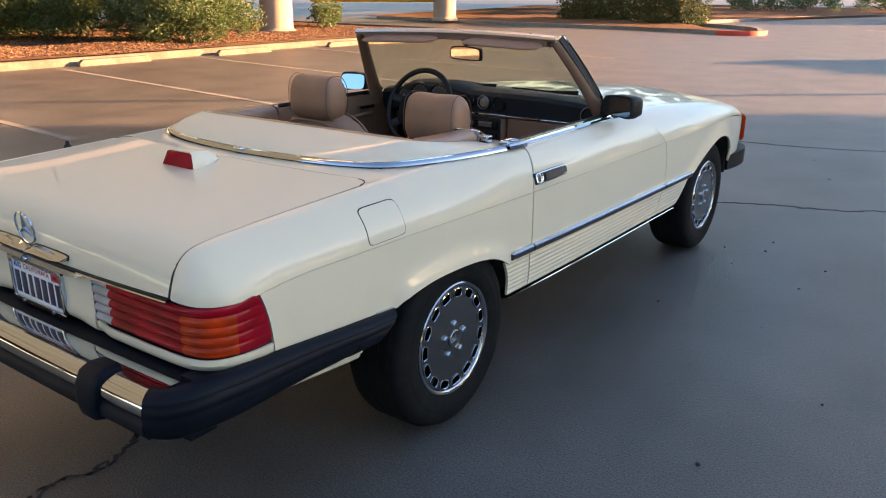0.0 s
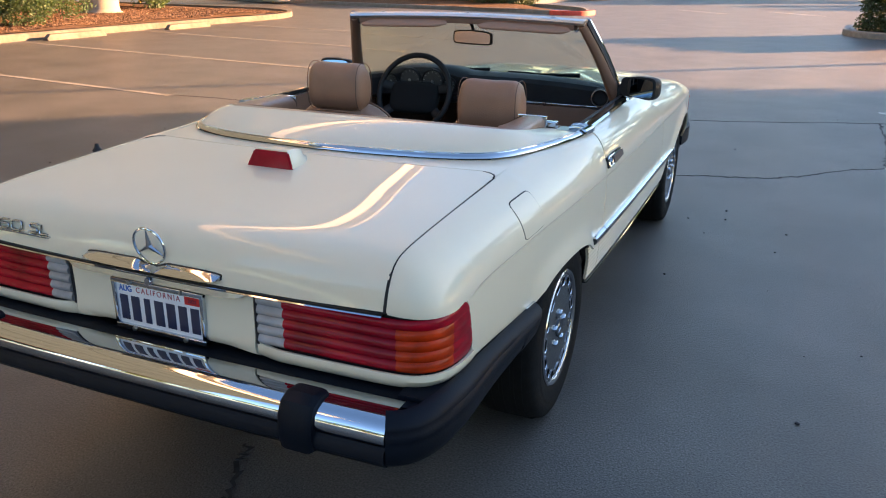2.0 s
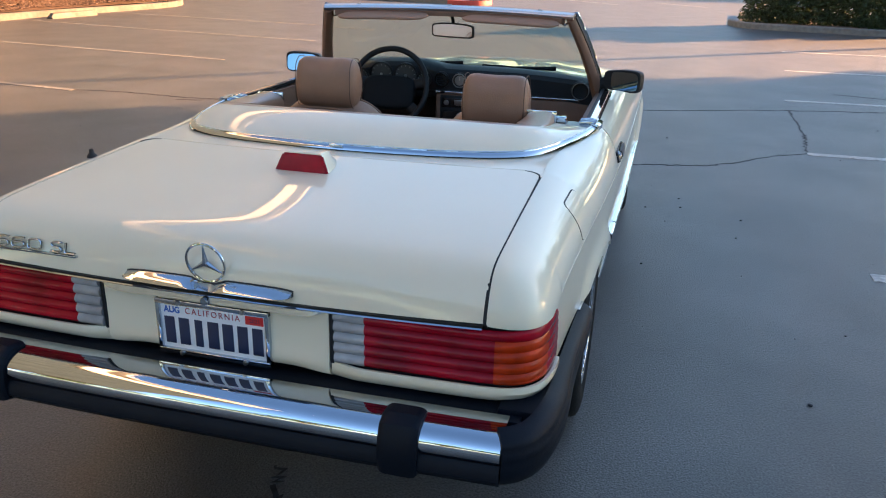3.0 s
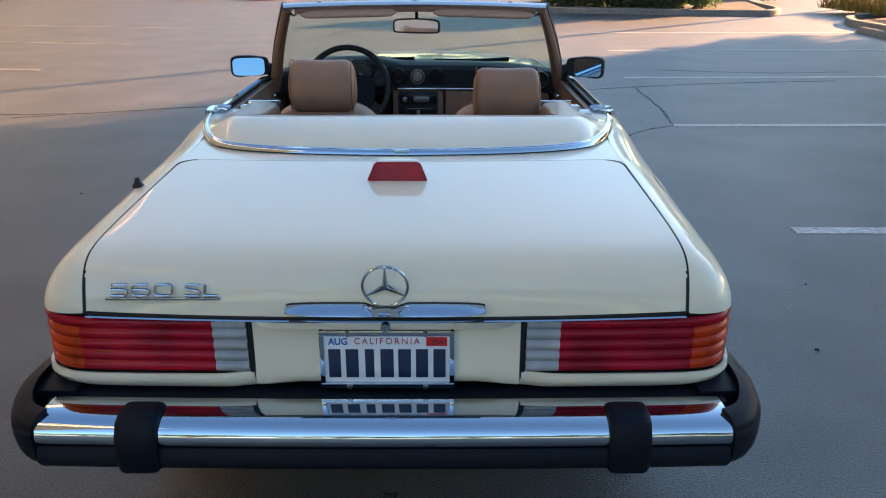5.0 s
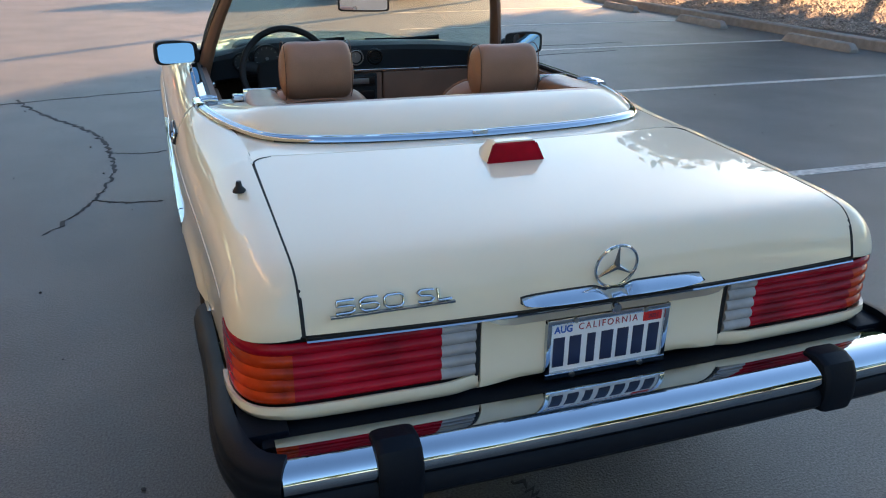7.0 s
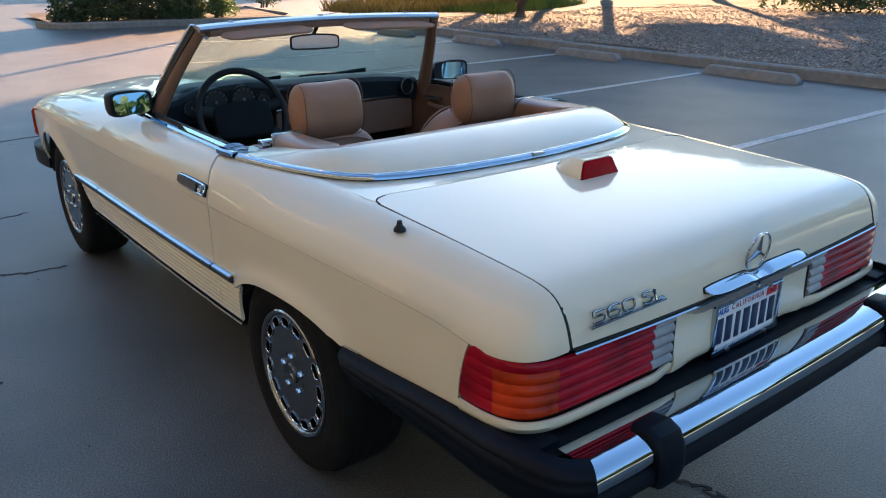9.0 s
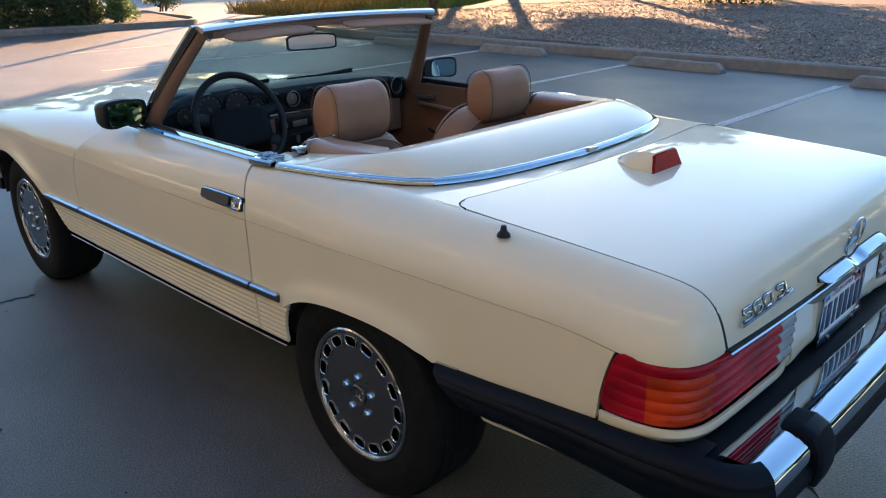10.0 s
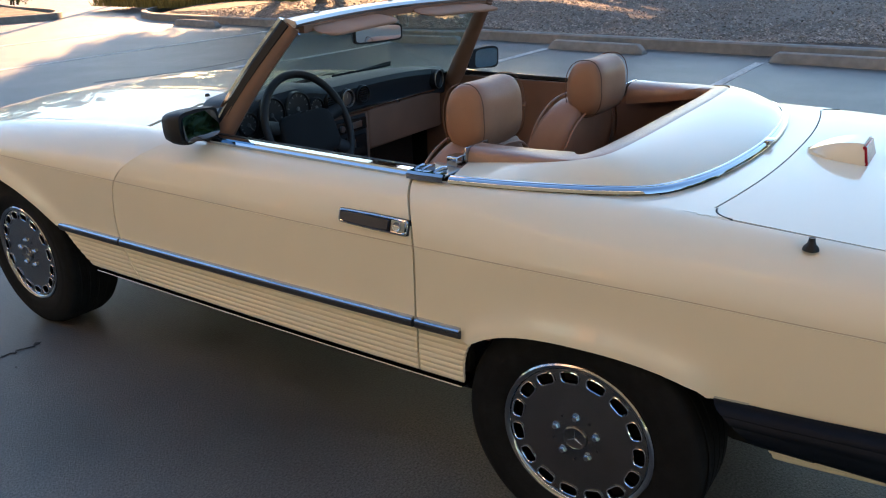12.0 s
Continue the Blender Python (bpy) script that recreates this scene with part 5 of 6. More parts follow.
# third brake lamp on the lid
rows = []
for v in np.linspace(0, 1, 14):
    y = -0.452 + 0.155 * v
    w = 1 - v**2.4
    ht = 0.052 * (1 - v**2.0) + 0.001
    base = 0.884 + 0.010 * v
    tw, bw = 0.055 * w**0.6 + 0.003, 0.076 * w**0.55 + 0.004
    rows.append([(-bw, y, base - 0.006), (-bw, y, base + 0.006), (-tw, y + 0.012 * (1 - v), base + ht - 0.008), (-tw * 0.9, y + 0.014 * (1 - v), base + ht), (tw * 0.9, y + 0.014 * (1 - v), base + ht), (tw, y + 0.012 * (1 - v), base + ht - 0.008), (bw, y, base + 0.006), (bw, y, base - 0.006)])
bl = part("third_brake_lamp", skin(np.array(rows), True, True), PAINT, car, "ivory third brake lamp pod")
lens = bmesh.new()
v = [lens.verts.new(q) for q in ((-0.083, -0.458, 0.882), (0.083, -0.458, 0.882), (0.061, -0.446, 0.934), (-0.061, -0.446, 0.934), (-0.083, -0.4475, 0.882), (0.083, -0.4475, 0.882), (0.061, -0.436, 0.934), (-0.061, -0.436, 0.934))]
for f in ((0, 1, 2, 3), (7, 6, 5, 4), (0, 4, 5, 1), (1, 5, 6, 2), (2, 6, 7, 3), (3, 7, 4, 0)):
    lens.faces.new([v[i] for i in f])
bmesh.ops.bevel(lens, geom=[e for e in lens.edges], offset=0.004, segments=2, affect="EDGES")
part("brake_seal", box(-0.086, 0.086, -0.4575, -0.440, 0.878, 0.8825, 0.001), CHROME, bl)
part("brake_lens", lens, RED_LENS, bl, "red lens")
# aerial stub on the left wing
part("aerial", moved(lathe([(0.0, 0.026), (0.006, 0.026), (0.008, 0.014), (0.015, 0.006), (0.016, 0.0)], 14, "z"), pose(-0.706, -0.443, 0.865)), BLACK, car, "black aerial stub")
# fuel flap on the right wing: a dark joint with the flap in it
def flap(grow, lift):
    rows = []
    for i in range(13):
        row = []
        for j in range(13):
            u, v = i / 6 - 1, j / 6 - 1
            k = 1 / (abs(u) ** 9 + abs(v) ** 9 + 1e-9) ** (1 / 9) * max(abs(u), abs(v))
            u, v = u * min(1, k), v * min(1, k)
            y = -0.321 + u * (0.077 + grow) + 0.006 * v
            z = 0.800 + v * (0.048 + grow) + 0.002 * u
            row.append((fender_x(y, z) + lift, y, z))
        rows.append(row)
    return np.array(rows)


part("fuel_flap_joint", slab(flap(0.0013, 0.0012), 0.006, 1), PAINT_DARK, car)
part("fuel_flap", slab(flap(-0.0008, 0.0022), 0.006, 1), PAINT, car, "ivory fuel flap")

# rear bumper
sec = [(-1.004, 0.500), (-1.000, 0.551), (-1.008, 0.5555), (-1.066, 0.557), (-1.086, 0.554), (-1.102, 0.546), (-1.112, 0.533), (-1.116, 0.518), (-1.114, 0.505), (-1.105, 0.498), (-1.05, 0.495)]
rows = [[(x, y - 0.012 * (1 - (x / 0.72) ** 2), z) for y, z in sec] for x in np.linspace(-0.722, 0.722, 25)]
bumper = part("rear_bumper", skin(np.array(rows), True, True), CHROME, car, "chrome rear bumper bar", angle=50)
sec = [(-1.0, 0.497), (-1.108, 0.497), (-1.118, 0.485), (-1.119, 0.462), (-1.105, 0.445), (-1.0, 0.442)]
part("bumper_strip", skin(np.array([[(x, y - 0.012 * (1 - (x / 0.72) ** 2), z) for y, z in sec] for x in np.linspace(-0.722, 0.722, 25)]), True, True), RUBBER, bumper, "black rubber lower strip")
part("bumper_filler", box(-0.745, 0.745, -1.012, -0.93, 0.40, 0.543, 0.005), RUBBER, bumper, "black rubber filler")
for s in (1, -1):
    a, b = sorted((s * 0.466, s * 0.552))
    og = [(-1.04, 0.545), (-1.05, 0.568), (-1.09, 0.572), (-1.118, 0.560), (-1.134, 0.53), (-1.139, 0.48), (-1.131, 0.445), (-1.10, 0.435), (-1.04, 0.44)]
    rows = []
    for x, k in ((a, 0.9), (a + 0.006, 0.97), (a + 0.016, 1.0), (b - 0.016, 1.0), (b - 0.006, 0.97), (b, 0.9)):
        rows.append([(x, -1.07 + (y + 1.07) * k, 0.505 + (z - 0.505) * k) for y, z in og])
    part("overrider", skin(np.array(rows), True, True), RUBBER, bumper, "black rubber overrider", angle=28)
    a, b = sorted((s * 0.69, s * 0.782))
    part("corner_filler", box(a, b, -0.985, -0.80, 0.44, 0.555, 0.006), RUBBER, bumper, "black rubber filler")
    # rubber wrap along the flank
    pl = line3([(0.803, -0.315, 0), (0.797, -0.50, 0), (0.793, -0.65, 0), (0.789, -0.80, 0), (0.787, -0.90, 0), (0.779, -0.970, 0), (0.763, -1.025, 0), (0.738, -1.060, 0), (0.708, -1.076, 0)], 44)
    d = np.gradient(pl, axis=0)
    d /= np.linalg.norm(d, axis=1)[:, None]
    rows = []
    for q, t in zip(pl, d):
        nx, ny = -t[1], t[0]
        k = np.clip((-q[1] - 0.62) / 0.35, 0, 1)
        k = k * k * (3 - 2 * k)
        top = float(rubber_top(q[1])) + 0.003 - 0.010 * np.clip((-q[1] - 0.95) / 0.10, 0, 1)
        bot = 0.450 + 0.006 * (1 - k) - 0.009 * np.clip((-q[1] - 0.95) / 0.10, 0, 1)
        wide = 0.040 + 0.008 * k
        if q[1] > -0.39:
            lean = 1.0
        else:
            lean = np.clip((q[1] + 0.50) / 0.08, 0, 1)
        ring = []
        for o, v in ((-0.03, 1.0), (0.10, 1.0), (0.45, 0.965), (0.76, 0.88), (0.88, 0.79), (0.86, 0.765), (0.97, 0.70), (1.0, 0.58), (0.965, 0.555), (1.0, 0.5), (0.94, 0.28), (0.78, 0.12), (0.5, 0.02), (-0.03, 0.0)):
            z = bot + (top - bot) * v
            ring.append((s * (q[0] + nx * wide * o), q[1] + ny * wide * o - 0.11 * lean * (1 - v), z))
        rows.append(ring)
    strip = [(s * (float(half_width(y)) + 0.002), y, float(rubber_top(y)) + 0.0045) for y in np.linspace(-0.315, -0.385, 6)]
    part("wrap_trim", sweep(strip, [(-0.004, -0.002), (0.004, -0.002), (0.004, 0.002), (-0.004, 0.002)]), CHROME, bumper, "short chrome strip above the rubber wrap")
    part("bumper_wrap", skin(np.array(rows), True, True), RUBBER, bumper, "black rubber bumper wrap on the flank", angle=50)
    rows = []
    for y in np.linspace(-0.445, -0.86, 14):
        row = []
        for v in np.linspace(0, 1, 25):
            rib = 0.0022 * abs(2 * ((v * 4) % 1) - 1)
            row.append((s * (0.788 - 0.016 * v - rib), y + 0.03 * (1 - v) * (y > -0.46), 0.462 - 0.022 * v - 0.026 * v * min(1, max(0, (y + 0.76) / 0.30))))
        rows.append(row)
    part("rear_lower_flank", slab(np.array(rows), 0.008, -s), PAINT, car, "ivory ribbed panel below the wrap")
    # front bumper end, indicator
    pl = line3([(s * 0.800, 2.83, 0.445), (s * 0.815, 2.98, 0.445), (s * 0.81, 3.12, 0.445), (s * 0.77, 3.23, 0.445), (s * 0.65, 3.30, 0.445), (s * 0.40, 3.33, 0.445), (0, 3.34, 0.445)], 24)
    part("front_bumper", sweep(pl, [(s * -a, b) for a, b in [(-0.05, -0.046), (0.026, -0.046), (0.046, -0.036), (0.057, -0.016), (0.058, 0.010), (0.050, 0.030), (0.030, 0.044), (-0.05, 0.046)]]), RUBBER, car, "black rubber front bumper wrap")
    rows = []
    for u in np.linspace(0, 1, 8):
        x, y = 0.70 + 0.105 * math.sin(u * 1.5), 3.235 - 0.08 * (1 - math.cos(u * 1.5))
        rows.append([(s * (x + 0.010 * (1 - abs(2 * ((v * 5) % 1) - 1) ** 2)), y + 0.004, 0.545 + 0.135 * v) for v in np.linspace(0, 0.9999, 31)])
    part("front_indicator", slab(np.array(rows), 0.02, s), AMBER_LENS, car, "amber front indicator", angle=60)

# wheels
def wheel(x, y, s):
    """s: 1 on the right, -1 on the left."""
    rim = bmesh.new()
    n, rs = 15 * 8, [0.030, 0.075, 0.140, 0.149, 0.163, 0.177, 0.185]
    hs = [0.006, 0.004, 0.004, 0.004, 0.004, 0.004, 0.003]
    ring = [[rim.verts.new((h, r * math.cos(2 * math.pi * k / n), r * math.sin(2 * math.pi * k / n))) for k in range(n)] for r, h in zip(rs, hs)]
    mid = rim.verts.new((0.006, 0, 0))
    for k in range(n):
        rim.faces.new((mid, ring[0][k], ring[0][(k + 1) % n]))
        for i in range(len(rs) - 1):
            hole = k % 8
            if (i == 4 or i == 3) and 1 <= hole <= 5:
                continue
            rim.faces.new((ring[i][k], ring[i + 1][k], ring[i + 1][(k + 1) % n], ring[i][(k + 1) % n]))
    bmesh.ops.recalc_face_normals(rim, faces=rim.faces)
    bmesh.ops.solidify(rim, geom=rim.faces[:] + rim.edges[:] + rim.verts[:], thickness=0.014)
    m = pose(x, y, 0.315) @ Matrix.Diagonal((s, 1, 1, 1))
    w = part("wheel", moved(rim, m @ pose(0, 0, 0, 7 * y)), WHEEL_SILVER, car, "silver alloy wheel with oval slots")
    part("rim_lip", moved(lathe([(0.183, -0.02), (0.184, 0.004), (0.187, 0.008), (0.191, 0.011), (0.197, 0.0125), (0.201, 0.009), (0.202, 0.0), (0.198, -0.02)], 64, close=True), m), RIM, w, "polished rim lip")
    for k in range(15):
        a = 2 * math.pi * (8 * k + 3.5) / n + radians(7 * y)
        pts = []
        for j in range(20):
            b = 2 * math.pi * j / 20
            e = 2 / 3.2
            dr = 0.0155 * math.copysign(abs(math.sin(b)) ** e, math.sin(b))
            da = 0.0245 * math.copysign(abs(math.cos(b)) ** e, math.cos(b))
            r = 0.163 + dr
            pts.append((0.0055, r * math.cos(a + da / 0.163), r * math.sin(a + da / 0.163)))
        pts.append(pts[0])
        pts.append(pts[1])
        part("slot_rim", moved(tube(np.array(pts)[:21], 0.0022, 5, up=(1, 0, 0), caps=False), m), CHROME, w)
    part("wheel_back", moved(lathe([(0.0, -0.045), (0.19, -0.045), (0.19, -0.06), (0.0, -0.06)], 32), m), PAINT_DARK, w)
    for k in range(5):
        a = 2 * math.pi * k / 5 + 0.3
        part("wheel_bolt", moved(lathe([(0.0, 0.015), (0.007, 0.0145), (0.0105, 0.011), (0.012, 0.003)], 6), m @ pose(0, 0.056 * math.cos(a), 0.056 * math.sin(a))), CHROME, w)
        b = a + math.pi / 5
        part("wheel_hole", moved(lathe([(0.0, 0.0062), (0.0038, 0.0062), (0.0038, 0.0)], 8), m @ pose(0, 0.062 * math.cos(b), 0.062 * math.sin(b))), BLACK, w)
    cap = part("hub_cap", moved(lathe([(0.0, 0.010), (0.024, 0.010), (0.029, 0.012), (0.032, 0.010), (0.033, 0.004)], 28), m), WHEEL_SILVER, w)
    for a in (90, 210, 330):
        q = np.array([(0.011, 0, 0), (0.011, 0.011 * math.cos(radians(a)), 0.011 * math.sin(radians(a))), (0.011, 0.022 * math.cos(radians(a)), 0.022 * math.sin(radians(a)))])
        part("hub_arm", moved(tube(q, [0.0035, 0.002, 0.0006], 5, up=(1, 0, 0)), m), CHROME, w)
    prof = [(0.196, -0.195), (0.22, -0.212), (0.265, -0.216), (0.297, -0.205), (0.311, -0.188), (0.3155, -0.15), (0.316, -0.10), (0.3155, -0.045), (0.311, -0.010), (0.304, 0.004), (0.292, 0.011), (0.270, 0.017), (0.262, 0.0155), (0.256, 0.0175), (0.245, 0.017), (0.225, 0.013), (0.203, 0.008), (0.196, 0.0)]
    part("tyre", moved(lathe(prof, 72), m), TYRE, w, "black rubber tyre")
    tr = bmesh.new()
    for r0 in (-0.165, -0.128, -0.090, -0.052):
        pr = [(0.3168, r0), (0.3185, r0 + 0.002), (0.3185, r0 + 0.026), (0.3168, r0 + 0.028)]
        lathe(pr, 72, bm=tr)
    part("tread_rib", moved(tr, m), TYRE, w)


for s in (1, -1):
    wheel(s * 0.803, 0.0, s)
    wheel(s * 0.832, 2.455, s)

# ---------- the car: windscreen and cabin ----------
VISOR = material("visor_vinyl", (0.30, 0.18, 0.12), 0.85, spec=0.2, vary=0.08, scale=12, bump=0.08, bump_scale=300)
def screen_top(u):
    """Along the header, u from -1 to 1."""
    return np.array((0.562 * u, 1.100 + 0.060 * (1 - u * u), 1.236 + 0.010 * (1 - u * u)))


def screen_base(u):
    return np.array((0.688 * u, 1.375 + 0.215 * (1 - u * u), 0.885 + 0.052 * (1 - abs(u) ** 2.2)))


us = np.linspace(-1, 1, 25)
rows = []
for v in np.linspace(0, 1, 12):
    rows.append([screen_top(u) * (1 - v) + screen_base(u) * v + np.array((0, 0.010, 0.010)) * math.sin(math.pi * v) for u in us])
wscreen = part("windscreen", slab(np.array(rows), 0.005, 1), GLASS, car, "curved windscreen glass")
wscreen.visible_shadow = False
hdr = [screen_top(u) + (0, -0.008, 0.010) for u in np.linspace(-1.03, 1.03, 25)]
header = part("windscreen_header", sweep(hdr, [(-0.030, -0.010), (0.026, -0.014), (0.034, -0.004), (0.030, 0.006), (0.006, 0.013), (-0.020, 0.010), (-0.032, 0.000)]), SATIN, car, "grey metal windscreen header")
part("header_trim", sweep([q + (0, -0.004, -0.024) for q in hdr[1:-1]], [(-0.020, -0.012), (0.022, -0.012), (0.024, 0.010), (-0.022, 0.012)]), TANVINYL, header, "tan header lining")
for u in (-0.75, 0.75, 0.0):
    q = screen_top(u) + (0, -0.010, 0.022)
    part("header_catch", box(q[0] - 0.010, q[0] + 0.010, q[1] - 0.006, q[1] + 0.006, q[2] - 0.004, q[2] + 0.004, 0.002), STEEL, header)
for s in (1, -1):
    base, top = np.array((s * 0.706, 1.350, 0.880)), np.array((s * 0.578, 1.090, 1.243))
    path = [base + (top - base) * v + np.array((s * 0.010, 0.008, 0.0)) * math.sin(math.pi * v) for v in np.linspace(-0.04, 1, 14)]
    pil = part("windscreen_pillar", sweep(path, [(s * a, b) for a, b in [(-0.008, 0.020), (0.020, 0.016), (0.024, -0.004), (0.012, -0.014), (-0.008, -0.010)]], up=(0, 1, 0.6)), BLACK, car, "black windscreen pillar with chrome edge")
    part("pillar_chrome", sweep([q + (s * 0.0, 0.014, 0.010) for q in path], [(s * a, b) for a, b in [(-0.012, 0.0), (0.016, -0.022), (0.026, -0.020), (0.030, -0.008), (0.029, 0.004), (0.022, 0.011), (0.006, 0.015), (-0.012, 0.010)]], up=(0, 1, 0.6)), CHROME, pil, "chrome pillar moulding")
    inn = [q + (s * -0.018, -0.004, -0.004) for q in path]
    part("pillar_trim", tube(inn, [0.048 - 0.014 * v for v in np.linspace(0, 1, 14)], 12, squash=(0.6, 0.9), up=(0, 1, 0.6)), TANVINYL, pil, "tan pillar lining")
    part("quarter_seal", box(min(s * 0.695, s * 0.725), max(s * 0.695, s * 0.725), 1.28, 1.42, 0.885, 0.905, 0.006), BLACK, car)

    # sun visor
    vis = []
    for u in np.linspace(0, 1, 21):
        x = s * (0.080 + (0.415 if s < 0 else 0.44) * u)
        c = screen_top(x / 0.562) + (0, -0.082, -0.026)
        w = max(0.05, (1 - abs(2 * u - 1) ** 8)) ** 0.5
        f = lambda v: math.copysign(abs(v) ** 0.6, v)
        vis.append([(x, c[1] + 0.008 + 0.058 * w * f(math.cos(a)), c[2] + 0.0085 * w * f(math.sin(a)) + 0.010 * w * f(math.cos(a))) for a in np.linspace(0, 2 * math.pi, 20, endpoint=False)])
    part("sun_visor", skin(np.array(vis), True, True), VISOR, car, "tan sun visor")
    part("visor_hook", tube([(s * 0.525, 1.10, 1.212), (s * 0.535, 1.085, 1.206), (s * 0.548, 1.095, 1.215)], 0.005, 6), CHROME, car)

    # door mirror
    mz, my = 0.960, 1.300 if s > 0 else 1.335
    rows = []
    for v, k in ((0.0, 1.0), (0.012, 1.03), (0.04, 1.0), (0.075, 0.86), (0.098, 0.62), (0.104, 0.35)):
        ring = []
        for a in np.linspace(0, 2 * math.pi, 28, endpoint=False):
            e = 2 / 5.0
            cx, cz = math.copysign(abs(math.cos(a)) ** e, math.cos(a)), math.copysign(abs(math.sin(a)) ** e, math.sin(a))
            narrow = 1 - 0.12 * (cx < 0)
            ring.append((s * (0.795 + 0.088 * cx * k + 0.006 * v), my - 0.05 + v, mz + 0.050 * cz * k * narrow))
        rows.append(ring)
    about = pose(s * 0.795, my - 0.05, mz, 0, 0, (-20 if s > 0 else 10)) @ pose(s * -0.795, 0.05 - my, -mz)
    dm = part("door_mirror", moved(skin(np.array(rows), True, True), about), BLACK, car, "black door mirror housing")
    tilt = about @ pose(s * 0.800, my - (0.0625 if s < 0 else 0.0535), mz, (-12.5 if s < 0 else 3), 0, 0)
    glass = []
    for k in (1.0, 0.0):
        glass.append([(s * ((0.064 if s > 0 else 0.074) * k * math.copysign(abs(math.cos(a)) ** 0.4, math.cos(a)) + (0.008 if s > 0 else 0)), 0, 0.041 * k * math.copysign(abs(math.sin(a)) ** 0.4, math.sin(a))) for a in np.linspace(0, 2 * math.pi, 28, endpoint=False)])
    glass.insert(0, [(x, 0.010, z) for x, y, z in glass[0]])
    gb = skin(np.array(glass), True)
    bmesh.ops.remove_doubles(gb, verts=gb.verts, dist=1e-6)
    part("mirror_glass", moved(gb, tilt), MIRROR_SKY, dm, "mirror glass", smooth=False)
    part("mirror_foot", tube([(s * 0.685, my + 0.02, 0.905), (s * 0.70, my + 0.015, 0.93), (s * 0.735, my + 0.01, 0.952)], [0.045, 0.036, 0.032], 10, squash=(0.7, 0.9), up=(1, 0, 0)), BLACK, dm)

    # door card, rear side trim
    card = []
    for v in np.linspace(0, 1, 8):
        z = 0.36 + 0.535 * v
        card.append([(s * (0.690 + 0.012 * v - 0.012 * math.exp(-(((z - 0.70) / 0.05) ** 2))), y, z) for y in np.linspace(0.53, 1.50, 20)])
    dc = part("door_card", slab(np.array(card), 0.02, -s), TANVINYL, car, "tan door card")
    part("door_pull", tube([(s * 0.678, 1.28, 0.80), (s * 0.655, 1.24, 0.80), (s * 0.652, 1.0, 0.79), (s * 0.675, 0.96, 0.79)], 0.013, 8), TANVINYL, dc)
    part("door_opener", box(min(s * 0.655, s * 0.680), max(s * 0.655, s * 0.680), 1.17, 1.29, 0.828, 0.846, 0.005), CHROME, dc)
    part("window_crank", tube([(s * 0.672, 1.10, 0.66), (s * 0.64, 1.10, 0.66), (s * 0.635, 1.18, 0.69)], 0.008, 8), BLACK, dc)
    side = []
    for v in np.linspace(0, 1, 8):
        z = 0.40 + 0.50 * v
        side.append([(s * (0.630 + 0.01 * v), y, z) for y in np.linspace(0.10, 0.525, 10)])
    part("rear_side_trim", slab(np.array(side), 0.02, -s), TANVINYL, car, "tan side lining behind the seats")

part("bulkhead", slab(np.array([[(x, 0.075 + 0.02 * math.sin(v * 2), 0.45 + 0.48 * v) for v in np.linspace(0, 1, 6)] for x in np.linspace(-0.56, 0.56, 14)]), 0.02, 1), TANVINYL, car, "tan bulkhead lining")
part("parcel_shelf", box(-0.66, 0.66, 0.08, 0.46, 0.50, 0.53, 0.01), CARPET, car, "brown carpeted shelf")
part("cabin_carpet", box(-0.69, 0.69, 0.30, 1.62, 0.285, 0.310, 0.005), CARPET, car, "brown carpet")
part("toe_board", box(-0.69, 0.69, 1.60, 1.64, 0.29, 0.80, 0.01), CARPET, car)
tun = part("centre_tunnel", box(-0.115, 0.115, 0.45, 1.50, 0.30, 0.545, 0.03, 3), TANVINYL, car, "tan centre tunnel")
part("armrest", box(-0.085, 0.085, 0.62, 0.95, 0.54, 0.60, 0.02, 3), LEATHER, tun)
part("gear_gate", box(-0.06, 0.06, 1.02, 1.22, 0.54, 0.553, 0.006), GLOSSBLACK, tun)
part("gear_lever", tube([(0, 1.12, 0.55), (0, 1.11, 0.63), (0, 1.10, 0.66)], [0.008, 0.008, 0.020], 10), BLACK, tun)


